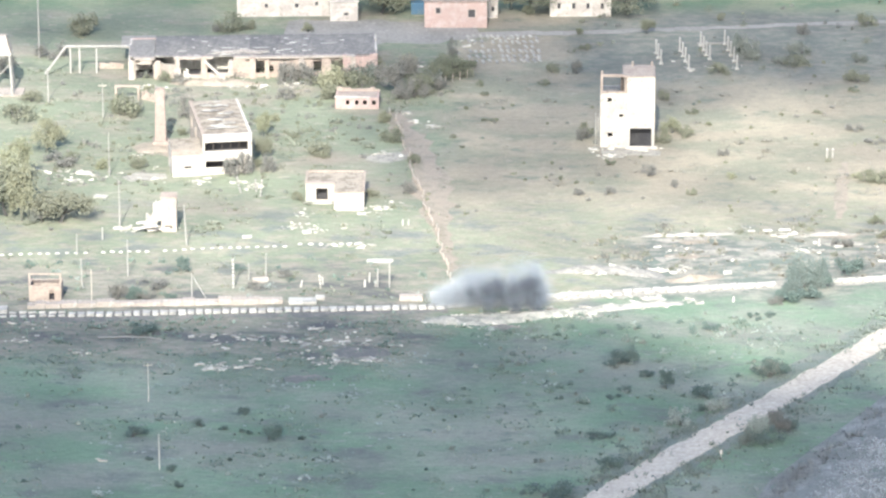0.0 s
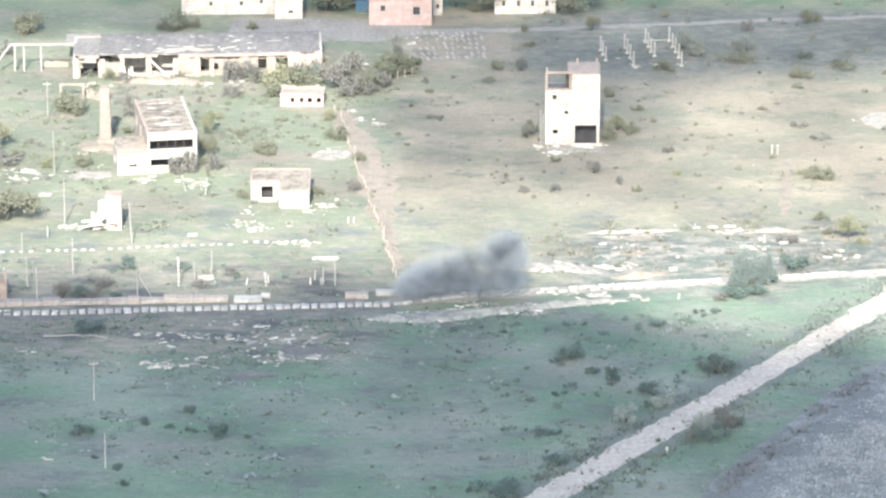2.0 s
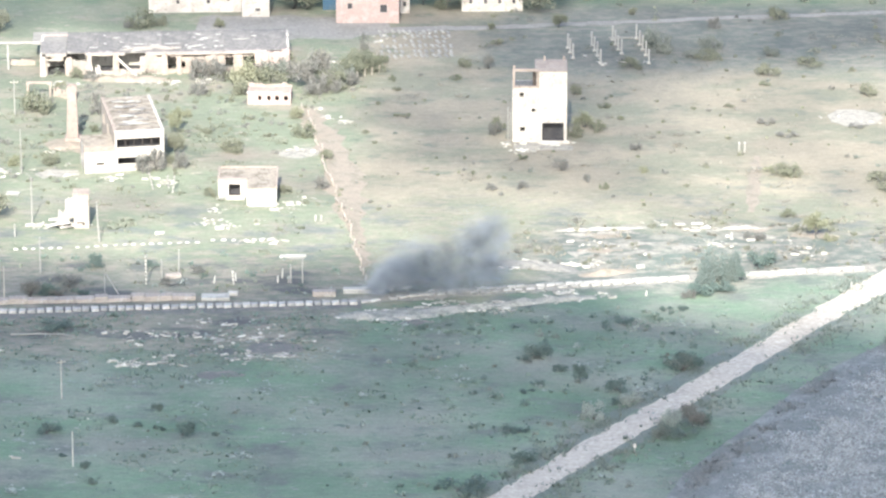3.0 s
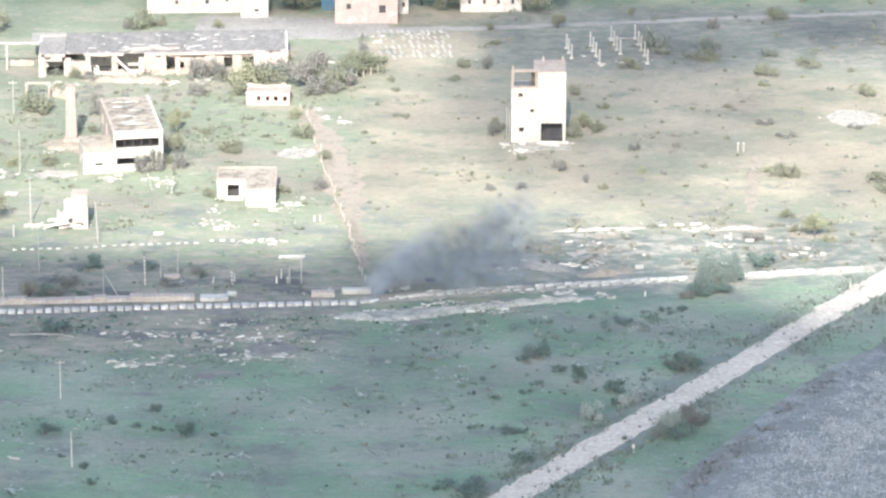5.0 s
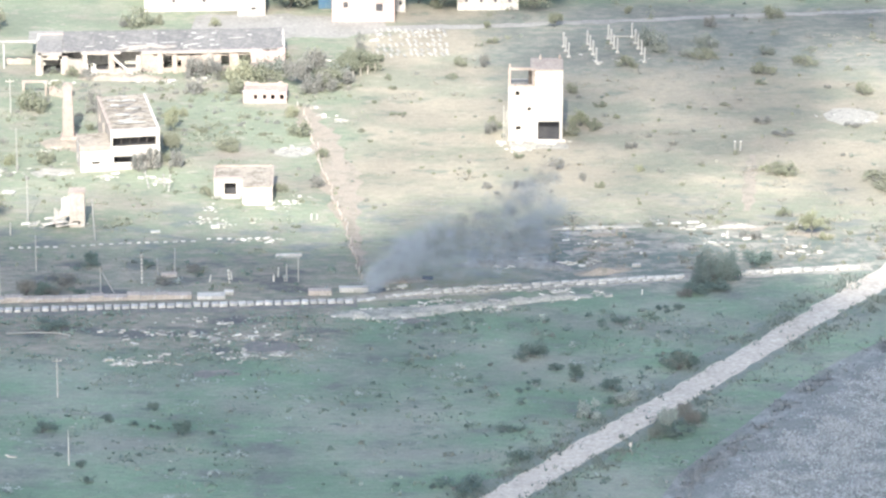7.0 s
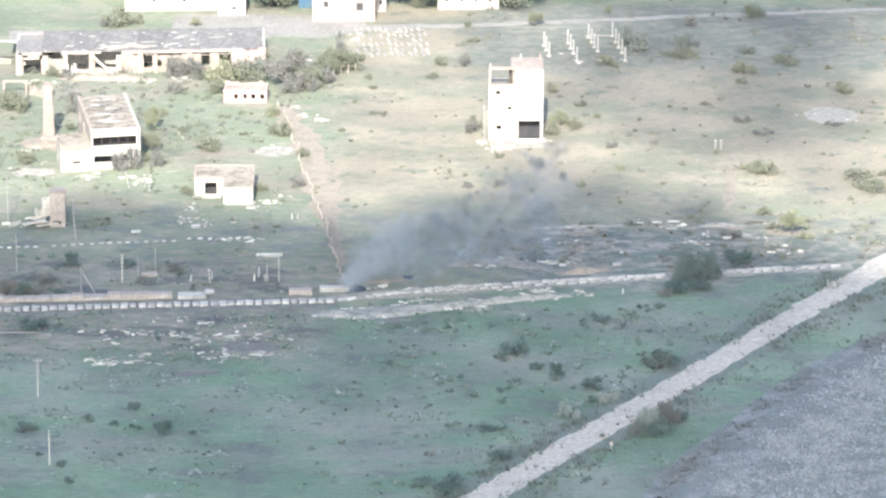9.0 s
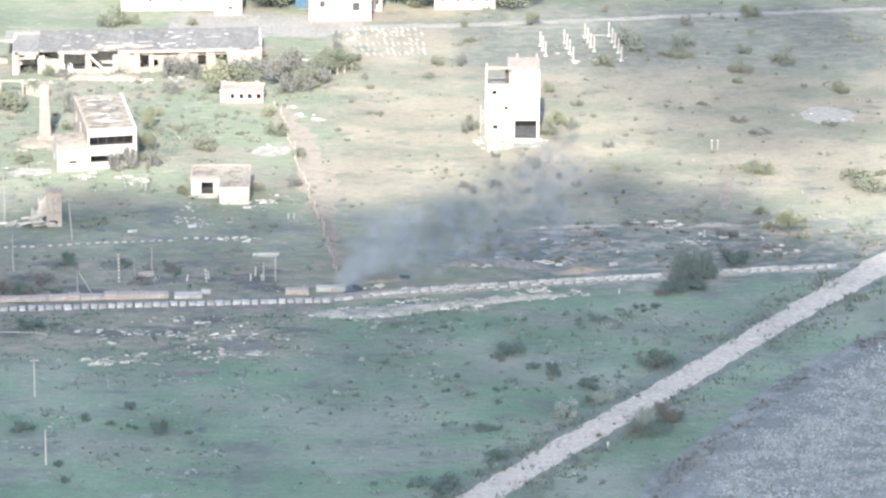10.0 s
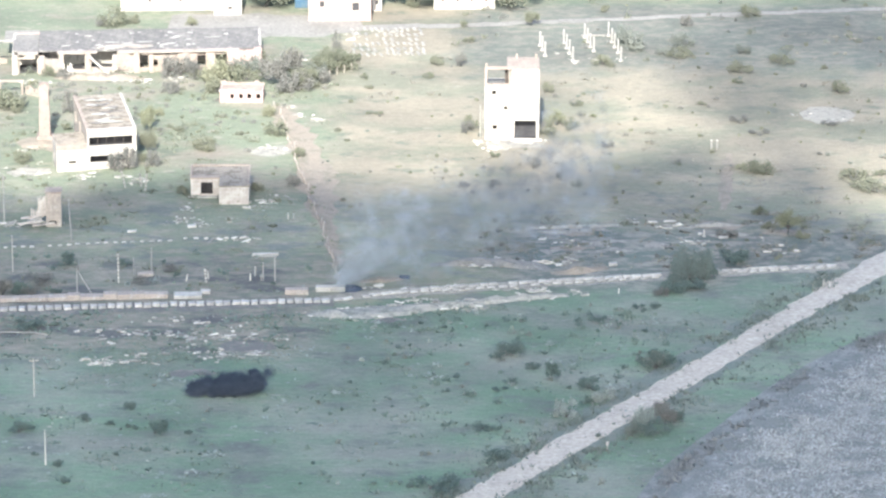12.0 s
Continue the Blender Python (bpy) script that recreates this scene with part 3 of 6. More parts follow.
def four_walls(b, x0, x1, y0, y1, h, t, front, material, back=(), left=(), right=(), z=0.0, ragged=0.0, seed=0):
    """Walls round a rectangle: front faces -y. Side walls butt against front and back."""
    put_wall(b, "wall", x0, y0, z, 0, x1 - x0, h, t, front, material, "", ragged, seed)
    put_wall(b, "wall", x1, y1, z, 180, x1 - x0, h, t, back, material, "", ragged, seed + 1)
    put_wall(b, "wall", x0, y1 - t, z, -90, y1 - y0 - 2 * t, h, t, left, material, "", ragged, seed + 2)
    put_wall(b, "wall", x1, y0 + t, z, 90, y1 - y0 - 2 * t, h, t, right, material, "", ragged, seed + 3)
    fl = part("floor", box(bmesh.new(), x0 + t, x1 - t, y0 + t, y1 - t, 0.0, 0.12), DARK_INSIDE, b, "floor coloured dark like an unlit room")
    fl.location.z = z


def roof_panels(b, x0, x1, y0, y1, z, n, across, material, seed, gone=0.0, slope=0.0, thick=0.22):
    """Flat roof of n precast panels laid side by side, each a little out of true."""
    rng = random.Random(seed)
    for k in range(n):
        if rng.random() < gone:
            continue
        bm = bmesh.new()
        if across:
            w = (y1 - y0) / n
            box(bm, x0, x1, -w / 2 + 0.004, w / 2 - 0.004, 0, thick)
            m = pose(0, y0 + (k + 0.5) * w, z + slope * k * w + rng.uniform(0, 0.03), rng.uniform(-0.5, 0.5), rng.uniform(-0.4, 0.4), 0)
        else:
            w = (x1 - x0) / n
            box(bm, -w / 2 + 0.004, w / 2 - 0.004, y0, y1, 0, thick)
            m = pose(x0 + (k + 0.5) * w, 0, z + rng.uniform(0, 0.06), rng.uniform(-0.3, 0.3), rng.uniform(-1.0, 1.0), 0)
        part("roof_panel", bm, material, b).matrix_basis = m


def frame_part(b, name, x0, x1, y, z0, z1, bar, material, label=""):
    """A window or door frame round an opening, set into the wall."""
    bm = bmesh.new()
    box(bm, x0, x0 + bar, y, y + 0.1, z0, z1)
    box(bm, x1 - bar, x1, y, y + 0.1, z0, z1)
    box(bm, x0 + bar, x1 - bar, y, y + 0.1, z1 - bar, z1)
    box(bm, x0 + bar, x1 - bar, y, y + 0.1, z0, z0 + bar)
    return part(name, bm, material, b, label)


def flake(rng, rx, ry, thick):
    """A ragged flat flake of screed or felt."""
    bm = bmesh.new()
    n = 9
    spread = [rng.uniform(0.45, 1.1) for _ in range(n)]
    low, high = ([bm.verts.new((rx * r * math.cos(k * math.tau / n), ry * r * math.sin(k * math.tau / n), z)) for k, r in enumerate(spread)] for z in (0, thick))
    for k in range(n):
        bm.faces.new((low[k], low[(k + 1) % n], high[(k + 1) % n], high[k]))
    bm.faces.new(low[::-1])
    bm.faces.new(high)
    return bm


# The tall concrete bunker tower: stair bay with an open top storey beside a higher bin on legs.
def tower():
    b = thing("tower", 7.03, 56.36, 0, 0, "tall white concrete silo tower with an open top storey", "tower")
    w1, w = 4.47, 9.13
    h1, h2 = 9.55, 12.70 - 0.72
    deep = 6.0
    bay = [(1.2, 1.9, 9.0 - 1.0, 9.0 - 0.3), (3.2, 3.8, 5.3, 5.9), (1.3, 2.1, 1.9, 2.6)]
    put_wall(b, "wall", 0, 0, 0, 0, w1, h1, 0.35, bay, WHITEWASH)
    put_wall(b, "wall", w1, deep, 0, 180, w1, h1 - 0.5, 0.35, [(1.5, 2.3, 4, 5)], CONCRETE)
    put_wall(b, "wall", 0, deep - 0.35, 0, -90, deep - 0.7, h1 - 0.5, 0.35, [], WHITEWASH)
    part("floor", box(bmesh.new(), 0.35, w1, 0.35, deep - 0.35, h1 - 0.8, h1 - 0.5), TRACK_SOIL, b, "bare dusty top floor")
    top = 12.81 - 0.4
    for x, y in ((0, 0), (w1 - 0.45, 0)):
        part("post", box(bmesh.new(), x, x + 0.4, y, y + 0.4, h1, top), CREAM, b, "cream corner post")
    for x0, x1, y0, y1 in ((0, w1 - 0.05, -0.02, 0.42),):
        part("beam", box(bmesh.new(), x0, x1, y0, y1, top, top + 0.4), CREAM, b, "cream ring beam")
    part("sill", box(bmesh.new(), 0, w1 - 0.05, -0.05, 0.4, h1, h1 + 0.3), CREAM, b, "cream sill beam")
    part("back_wall", box(bmesh.new(), w1 - 1.1, w1 - 0.5, 1.4, 1.5, h1 - 0.1, top), RUST, b, "dark rusty panel")
    foot = 3.58
    put_wall(b, "wall", w1, -0.55, foot, 0, w - w1, h2 - foot + 0.5, 0.35, [], WHITEWASH)
    put_wall(b, "wall", w, -0.2, foot, 90, deep - 0.2, h2 - foot + 0.5, 0.35, [], WHITEWASH)
    put_wall(b, "wall", w, deep, foot, 180, w - w1, h2 - foot + 0.5, 0.35, [], WHITEWASH)
    put_wall(b, "wall", w1, deep - 0.35, 0, -90, deep - 0.4, h2 + 0.5, 0.35, [], WHITEWASH)
    for y in (-0.55, deep - 0.45):
        part("column", box(bmesh.new(), w - 0.5, w - 0.02, y, y + 0.45, 0, foot), WHITEWASH, b)
    part("column", box(bmesh.new(), w1 + 0.02, w1 + 0.5, -0.55, -0.1, 0, foot), WHITEWASH, b)
    # Bin floor, pit and back wall coloured dark for the shade under the bin.
    part("hopper", box(bmesh.new(), w1 + 0.4, w - 0.4, 0.2, deep - 0.6, foot - 0.25, foot + 0.3), DARK_INSIDE, b, "dark bin floor")
    part("pit_floor", box(bmesh.new(), w1 + 0.02, w - 0.02, -0.54, deep - 0.5, 0, 0.1), DARK_INSIDE, b, "dark floor under the bin")
    part("back_wall", box(bmesh.new(), w1 + 0.02, w - 0.5, 1.6, 1.8, 0.1, foot - 0.3), DARK_INSIDE, b, "back wall coloured for the shade under the bin")
    part("plinth", box(bmesh.new(), w1 - 0.2, w + 0.5, -1.0, -0.56, -0.1, 0.5), WHITEWASH, b, "broken pale plinth")
    part("roof", box(bmesh.new(), w1 - 0.7, w + 0.05, -0.6, deep + 0.1, h2 + 0.5, h2 + 0.72), CREAM, b, "cream flat roof slab")
    for x, y in ((w1 + 0.8, deep - 0.6), (w - 0.6, deep - 0.6), (0.1, 0.1)):
        part("stub_post", box(bmesh.new(), x, x + 0.3, y, y + 0.3, h2 + 0.6 if x > 1 else top + 0.4, h2 + 1.5 if x > 1 else top + 1.0), CREAM, b, "cream stub of a parapet post")
    bm = bmesh.new()
    for k in range(12):
        rod(bm, (-0.75, 0.6, 0.4 + k * 0.42), (-0.3, 0.6, 0.4 + k * 0.42), 0.03, 0.03, 5)
    rod(bm, (-0.75, 0.6, 0), (-0.75, 0.6, 6.0), 0.06, 0.06, 6)
    rod(bm, (-0.3, 0.6, 0), (-0.3, 0.6, 5.2), 0.05, 0.05, 6)
    part("ladder", bm, CONCRETE, b, "pale iron ladder")
    return b


tower()


# Boiler house: tall shed with a broad window band, lower annex and a worn panel roof.
def boiler_house():
    b = thing("boiler_house", -58.63, 40.14, 0, 10.5, "ruined white boiler house with a patched flat roof", "building")
    w, h, deep = 8.12, 6.47, 20.0
    ha, wa = 4.41, 5.13
    band = (0.25, w - 0.6, 4.02, 5.59)
    low = [(0.4, 4.0, 1.2, 2.35), (4.6, 6.2, 1.3, 2.4)]
    put_wall(b, "wall", 0, 0, 0, 0, w, h, 0.4, [band] + low, WHITEWASH)
    put_wall(b, "wall", w, 0.4, 0, 90, deep - 0.8, h, 0.4, [(3, 5, 3, 5), (8, 10, 3, 5), (13, 15, 3, 5)], WHITEWASH)
    put_wall(b, "wall", w, deep, 0, 180, w, h - 0.4, 0.4, [(2, 4, 2, 4)], WHITEWASH)
    put_wall(b, "wall", 0, deep - 0.4, 0, -90, deep - 0.8, h, 0.4, [(2, 4, 3, 5), (8, 10, 3, 5)], LOW_WALL, "pinkish side wall")
    part("floor", box(bmesh.new(), 0.4, w - 0.4, 0.4, deep - 0.4, 0.0, 0.15), DARK_INSIDE, b, "dark floor")
    # Unseen wall added, coloured dark for the room's shade behind the windows.
    part("partition", box(bmesh.new(), 0.4, w - 0.4, 2.6, 2.8, 0.15, h - 0.3), DARK_INSIDE, b, "dark wall added behind the windows")
    n = 5
    for k in range(n + 1):
        x = band[0] + 0.02 + (band[1] - band[0] - 0.14) * k / n
        part("mullion", box(bmesh.new(), x, x + 0.1, 0.18, 0.28, band[2], band[3]), RUST, b, "rusty window bar")
    part("lintel", box(bmesh.new(), -0.05, w + 0.05, -0.12, 0.45, h, h + 0.45), WHITEWASH, b, "white front parapet")
    part("parapet", box(bmesh.new(), -0.1, 0.4, 0.45, deep, h, h + 0.3), CREAM, b, "cream roof kerb")
    part("parapet", box(bmesh.new(), w - 0.3, w + 0.1, 0.45, deep, h, h + 0.3), WHITEWASH, b, "white roof kerb")
    roof_panels(b, 0.42, w - 0.32, 0.5, deep - 0.1, h - 0.02, 4, True, WORN_ROOF, 41, 0.0)
    rng = random.Random(8)
    for k in range(34):
        dark = k % 2 == 0
        bm = flake(rng, rng.uniform(0.5, 1.7), rng.uniform(0.15, 0.55), 0.04)
        part("roof_patch", bm, FELT_ROOF if dark else PALE_CONCRETE, b, "dark scrap of roofing felt" if dark else "pale bared screed on the roof").matrix_basis = pose(rng.uniform(1.8, w - 2.2), rng.uniform(1.5, deep - 1.5), h + 0.33 + 0.004 * k, 0, 0, rng.uniform(-12, 12))
    four_walls(b, -wa, -0.02, -0.2, 6.2, ha, 0.35, [(1.9, 3.2, 1.3, 1.75)], WHITEWASH, [], [(1, 2.2, 1, 2.2)], [], 0)
    part("cornice", box(bmesh.new(), -wa - 0.1, -0.03, -0.32, 0.1, ha - 0.75, ha + 0.15), CHIMNEY_BRICK, b, "band of bared pinkish brick")
    roof_panels(b, -wa + 0.05, -0.08, 0.12, 6.2, ha + 0.02, 1, True, WORN_ROOF, 42, 0.0)


boiler_house()


def chimney(x, y, h, r0, r1):
    b = thing("chimney", x, y, 0, 3, "tapered square pink-brick boiler chimney", "chimney")
    part("shaft", bevelled(box(bmesh.new(), -r0, r0, -r0, r0, 0.9, h - 0.5, r1 / r0), 0.04), CHIMNEY_BRICK, b)
    part("plinth", bevelled(box(bmesh.new(), -r0 - 0.35, r0 + 0.35, -r0 - 0.35, r0 + 0.35, 0, 0.9), 0.05), CHIMNEY_BRICK, b, "brick plinth")
    bm = bmesh.new()
    for k in range(4):
        s = (1, 0) if k % 2 else (0, 1)
        sg = 1 if k < 2 else -1
        cx, cy = s[0] * sg * r1 * 0.85, s[1] * sg * r1 * 0.85
        box(bm, cx - (0.15 if s[0] else r1 * 0.7), cx + (0.15 if s[0] else r1 * 0.7), cy - (0.15 if s[1] else r1), cy + (0.15 if s[1] else r1), h - 0.5, h)
    part("rim", bm, CHIMNEY_BRICK, b, "broken brick rim")
    part("flue", box(bmesh.new(), -r1 * 0.68, r1 * 0.68, -r1 * 0.68, r1 * 0.68, h - 0.49, h - 0.3), DARK_INSIDE, b, "dark flue")


chimney(-66.95, 56.67, 9.85, 0.98, 0.74)


# Low cottage with a projecting wing and a weathered slab roof.
def cottage():
    b = thing("cottage", -40.98, 26.25, 0, 1.0, "ruined white cottage with a weathered flat roof", "hut")
    w, wl = 9.53, 4.04
    wr = 4.68
    h, deep, fore = 3.00, 6.2, -4.3
    win = (1.65, 3.58, 0.45, 2.4)
    put_wall(b, "wall", 0, 0, 0, 0, wr, h, 0.35, [win], WHITEWASH)
    frame_part(b, "window_frame", win[0], win[1], 0.1, win[2], win[3], 0.04, RUST)
    put_wall(b, "wall", wr, fore, 0, 0, w - wr, h, 0.35, [], WHITEWASH)
    put_wall(b, "wall", w, fore + 0.35, 0, 90, deep - fore - 0.7, h, 0.35, [(4, 5, 1, 2)], WHITEWASH)
    put_wall(b, "wall", wr, -0.01, 0, -90, -fore - 0.36, h, 0.35, [(1.2, 2.2, 0.1, 2.1)], WHITEWASH)
    put_wall(b, "wall", w, deep, 0, 180, w, h, 0.35, [], WHITEWASH)
    put_wall(b, "wall", 0, deep - 0.35, 0, -90, deep - 0.7, h, 0.35, [], CREAM)
    part("floor", box(bmesh.new(), 0.35, w - 0.35, 0.35, deep - 0.35, 0, 0.12), DARK_INSIDE, b, "dark floor")
    # Added wall whose dark colour stands in for shade inside the cottage.
    part("partition", box(bmesh.new(), 0.35, w - 0.35, 2.0, 2.2, 0.12, h - 0.05), DARK_INSIDE, b, "dark wall added behind the windows")
    roof_panels(b, 0.0, wr, 0.9, deep + 0.1, h + 0.01, 1, True, WORN_ROOF, 51)
    roof_panels(b, wr + 0.02, w + 0.1, fore - 0.1, deep + 0.1, h + 0.01, 2, True, WORN_ROOF, 52)
    part("eave", box(bmesh.new(), -0.1, wr, -0.15, 0.88, h + 0.01, h + 0.28), CREAM, b, "cream broken eave")
    part("roof_kerb", box(bmesh.new(), -0.12, 0.22, 0.9, deep + 0.1, h + 0.24, h + 0.42), CREAM, b, "cream roof kerb")
    part("roof_kerb", box(bmesh.new(), w - 0.2, w + 0.14, fore, deep + 0.1, h + 0.24, h + 0.42), CREAM, b, "cream roof kerb")
    part("roof_kerb", box(bmesh.new(), 0.24, w - 0.22, deep - 0.25, deep + 0.12, h + 0.24, h + 0.45), CREAM, b, "cream roof kerb")
    part("apron", box(bmesh.new(), -0.4, wr - 0.1, -0.9, -0.05, 0, 0.18), PALE_CONCRETE, b, "pale concrete apron")


cottage()


def stub_tower():
    b = thing("ruined_tower", -63.36, 10.81, 0, 2, "small ruined cream tower with rubble beside it", "ruin")
    w, h = 2.44, 5.61
    four_walls(b, 0, w, 0, 2.6, h, 0.3, [(0.5, 1.7, 0.5, 1.05)], LOW_WALL, [], [], [], 0)
    part("roof", box(bmesh.new(), -0.1, w + 0.1, -0.1, 2.7, h, h + 0.25), CREAM, b, "pinkish roof slab")
    put_wall(b, "wing_wall", -1.3, 1.2, 0, 0, 1.28, h - 0.2, 0.3, [(0.4, 1.28, 0.0, 1.5)], WHITEWASH, "broken white wing wall", 1.8, 61)
    put_wall(b, "wing_wall", -2.6, 1.4, 0, 0, 1.28, 3.0, 0.3, [], WHITEWASH, "broken white wing wall", 1.8, 62)
    rng = random.Random(63)
    for k in range(8):
        bm = box(bmesh.new(), 0, rng.uniform(2.0, 4.2), 0, 0.28, 0, 0.28)
        part("fallen_beam", bm, WHITEWASH if k % 2 else CONCRETE, b, "fallen beam").matrix_basis = pose(-1.4 - rng.uniform(0.5, 4.0), rng.uniform(-1.2, 1.6), 0.15 + 0.1 * k, 0, -rng.uniform(4, 16), rng.uniform(-25, 30))


stub_tower()


# Long burnt-out warehouse with open bays along its front.
def warehouse():
    b = thing("warehouse", -75.49, 94.33, 0, 3.2, "long burnt-out warehouse with a dark felt roof", "warehouse")
    w = 43.73
    h, deep = 3.45, 13.6
    px = w / 440
    bays = [(13, 44, 0.0, 2.6), (86, 128, 0.6, 3.3), (134, 176, 0.9, 3.4), (182, 214, 0.4, 3.3), (222, 240, 0.8, 3.1), (247, 256, 1.0, 2.2), (268, 276, 0.8, 2.4), (326, 341, 0.9, 2.9), (358, 388, 0.8, 3.0)]
    ops = [(a * px, c * px, z0, z1) for a, c, z0, z1 in bays]
    put_wall(b, "wall", 0, 0, 0, 0, w * 0.42, h, 0.4, [o for o in ops if o[1] < w * 0.42], LOW_WALL, "", 0.9, 71)
    s = w * 0.42
    put_wall(b, "wall", s + 0.02, 0, 0, 0, w * 0.44, h, 0.4, [(o[0] - s, o[1] - s, o[2], o[3]) for o in ops if o[0] > s], CREAM, "cream brick front", 0.7, 72)
    put_wall(b, "wall", w * 0.86 + 0.04, -0.1, 0, 0, w * 0.14 - 0.04, h + 0.9, 0.4, [], PINK_BRICK, "broken pink brick end bay", 1.3, 73)
    put_wall(b, "wall", w, 0.4, 0, 90, deep - 0.8, h + 0.6, 0.4, [], WHITEWASH, "white gable wall", 0.6, 74)
    put_wall(b, "wall", w, deep, 0, 180, w, h, 0.4, [], PINK_BRICK)
    put_wall(b, "wall", 0, deep - 0.4, 0, -90, deep - 0.8, h, 0.4, [], WHITEWASH)
    part("floor", box(bmesh.new(), 0.4, w - 0.4, 0.4, deep - 0.4, 0, 0.1), DARK_INSIDE, b, "dark floor")
    part("partition", box(bmesh.new(), 0.4, w - 0.4, 5.0, 5.3, 0.1, h - 0.1), CONCRETE, b, "grey inner wall")
    roof_panels(b, 0.1, 46 * px, 1.2, 8.5, h + 0.02, 1, False, FELT_ROOF, 75)
    roof_panels(b, 46 * px + 0.05, w - 0.3, 1.2, deep + 0.2, h + 0.03, 7, False, FELT_ROOF, 76)
    part("low_roof", box(bmesh.new(), -1.5, 46 * px, 8.6, deep + 2.0, h - 0.4, h - 0.15), FAR_DIRT, b, "pale concrete roof of the end bay")
    rng = random.Random(76)
    for k in range(46):
        bm = flake(rng, rng.uniform(0.25, 0.6) * rng.choice((1.0, 1.6, 3.0)), rng.uniform(0.15, 0.55), 0.04)
        mid = k % 2
        part("roof_patch", bm, PALE_CONCRETE, b, "pale bared screed").matrix_basis = pose(rng.gauss(0.52, 0.12) * w if mid else rng.uniform(6, w - 6), rng.uniform(1.0, 4.5) if mid else rng.uniform(3, deep - 2), h + 0.34, 0, 0, rng.uniform(-12, 12))
    for k in range(9):
        part("roof_patch", flake(rng, rng.uniform(0.8, 2.2), rng.uniform(0.3, 0.8), 0.05), LOW_WALL, b, "pale bared roof slab").matrix_basis = pose(w * 0.46 + rng.gauss(0, 2.4), rng.uniform(1.8, 4.2), h + 0.37 + 0.004 * k, 0, 0, rng.uniform(-10, 10))
    for a, c in ((10, 46), (80, 150), (186, 330), (330, 400)):
        part("eave_beam", box(bmesh.new(), a * px, c * px, -0.25, 0.9, h + 0.01, h + 0.3), LOW_WALL, b, "pale eave beam").rotation_euler.y = radians(rng.uniform(-0.4, 0.4))
    for a in (0, 46, 84, 130, 176, 214, 242, 300, 345, 392):
        hh = rng.uniform(2.6, 4.4)
        part("pier", box(bmesh.new(), a * px, a * px + rng.uniform(0.6, 1.3), -0.75, -0.02, 0, hh, 0.8), CREAM if a % 4 else LOW_WALL, b, "broken brick pier")
    put_wall(b, "fallen_wall", 140 * px, -1.3, 0, 0, 32 * px, 1.3, 0.3, [], LOW_WALL, "broken white front wall", 0.9, 77)
    part("fallen_beam", box(bmesh.new(), 0, 4.6, -0.2, 0.2, -0.18, 0.18), WHITEWASH, b, "fallen white beam leaning in a bay").matrix_basis = pose(136 * px, -1.7, 3.5, 0, 44, 0)
    put_wall(b, "fallen_wall", 88 * px, -1.2, 0, 0, 20 * px, 2.2, 0.3, [], WHITEWASH, "broken white front wall", 1.7, 78)


warehouse()


def shed():
    b = thing("brick_shed", -38.43, 77.39, 0, -1, "small pale-pink brick shed with four square windows", "shed")
    w, h = 7.49, 2.04
    wins = [(1.85, 2.43), (3.40, 3.99), (4.77, 5.45), (6.32, 7.00)]
    ops = [(a, c, 0.75, 1.6) for a, c in wins]
    four_walls(b, 0, w, 0, 4.6, h, 0.35, ops, PINK_BRICK, [], [], [], 0, 0.0)
    put_wall(b, "parapet", 0, 4.2, h, 0, w, 0.7, 0.35, [], CREAM, "broken cream parapet", 0.5, 82)
    part("ceiling_slab", box(bmesh.new(), 0.35, w - 0.35, 0.36, 4.2, h - 0.3, h - 0.1), CREAM, b, "cream flat roof slab")
    part("front_cap", box(bmesh.new(), -0.1, w * 0.8, -0.1, 0.4, h, h + 0.2), WHITEWASH, b, "white wall cap")
    for a, c in wins:
        frame_part(b, "window_frame", a, c, 0.2, 0.75, 1.6, 0.07, RUST)


shed()


def house(name, x, y, yaw, w, deep, h, walls, roof_mat, label, wins, gable=2.6, window_mat=None):
    """A far dwelling: walls with real window openings, panes, and a pitched roof."""
    b = thing(name, x, y, 0, yaw, label, "house")
    ops = [(a, c, z0, z1) for a, c, z0, z1 in wins]
    four_walls(b, 0, w, 0, deep, h, 0.35, ops, walls)
    for a, c, z0, z1 in ops:
        win = frame_part(b, "window", a, c, 0.12, z0, z1, 0.08, WHITEWASH, "white window frame")
        part("pane", box(bmesh.new(), a + 0.08, c - 0.08, 0.16, 0.18, z0 + 0.08, z1 - 0.08), DARK_INSIDE, win, "dark pane")
    if gable:
        bm = bmesh.new()
        p = [(-0.4, -0.5, h), (w + 0.4, -0.5, h), (w + 0.4, deep + 0.5, h), (-0.4, deep + 0.5, h), (-0.4, deep / 2, h + gable), (w + 0.4, deep / 2, h + gable)]
        v = [bm.verts.new(q) for q in p]
        for f in ((0, 1, 5, 4), (2, 3, 4, 5), (0, 4, 3), (1, 2, 5), (3, 2, 1, 0)):
            bm.faces.new([v[i] for i in f])
        roof = part("roof", bm, roof_mat, b)
        part("chimney", box(bmesh.new(), w * 0.3, w * 0.3 + 0.6, deep / 2 - 0.3, deep / 2 + 0.3, h + gable - 0.7, h + gable + 0.8), PINK_BRICK, roof)
    else:
        part("roof", box(bmesh.new(), -0.2, w + 0.2, -0.2, deep + 0.2, h, h + 0.3), roof_mat, b)
    return b


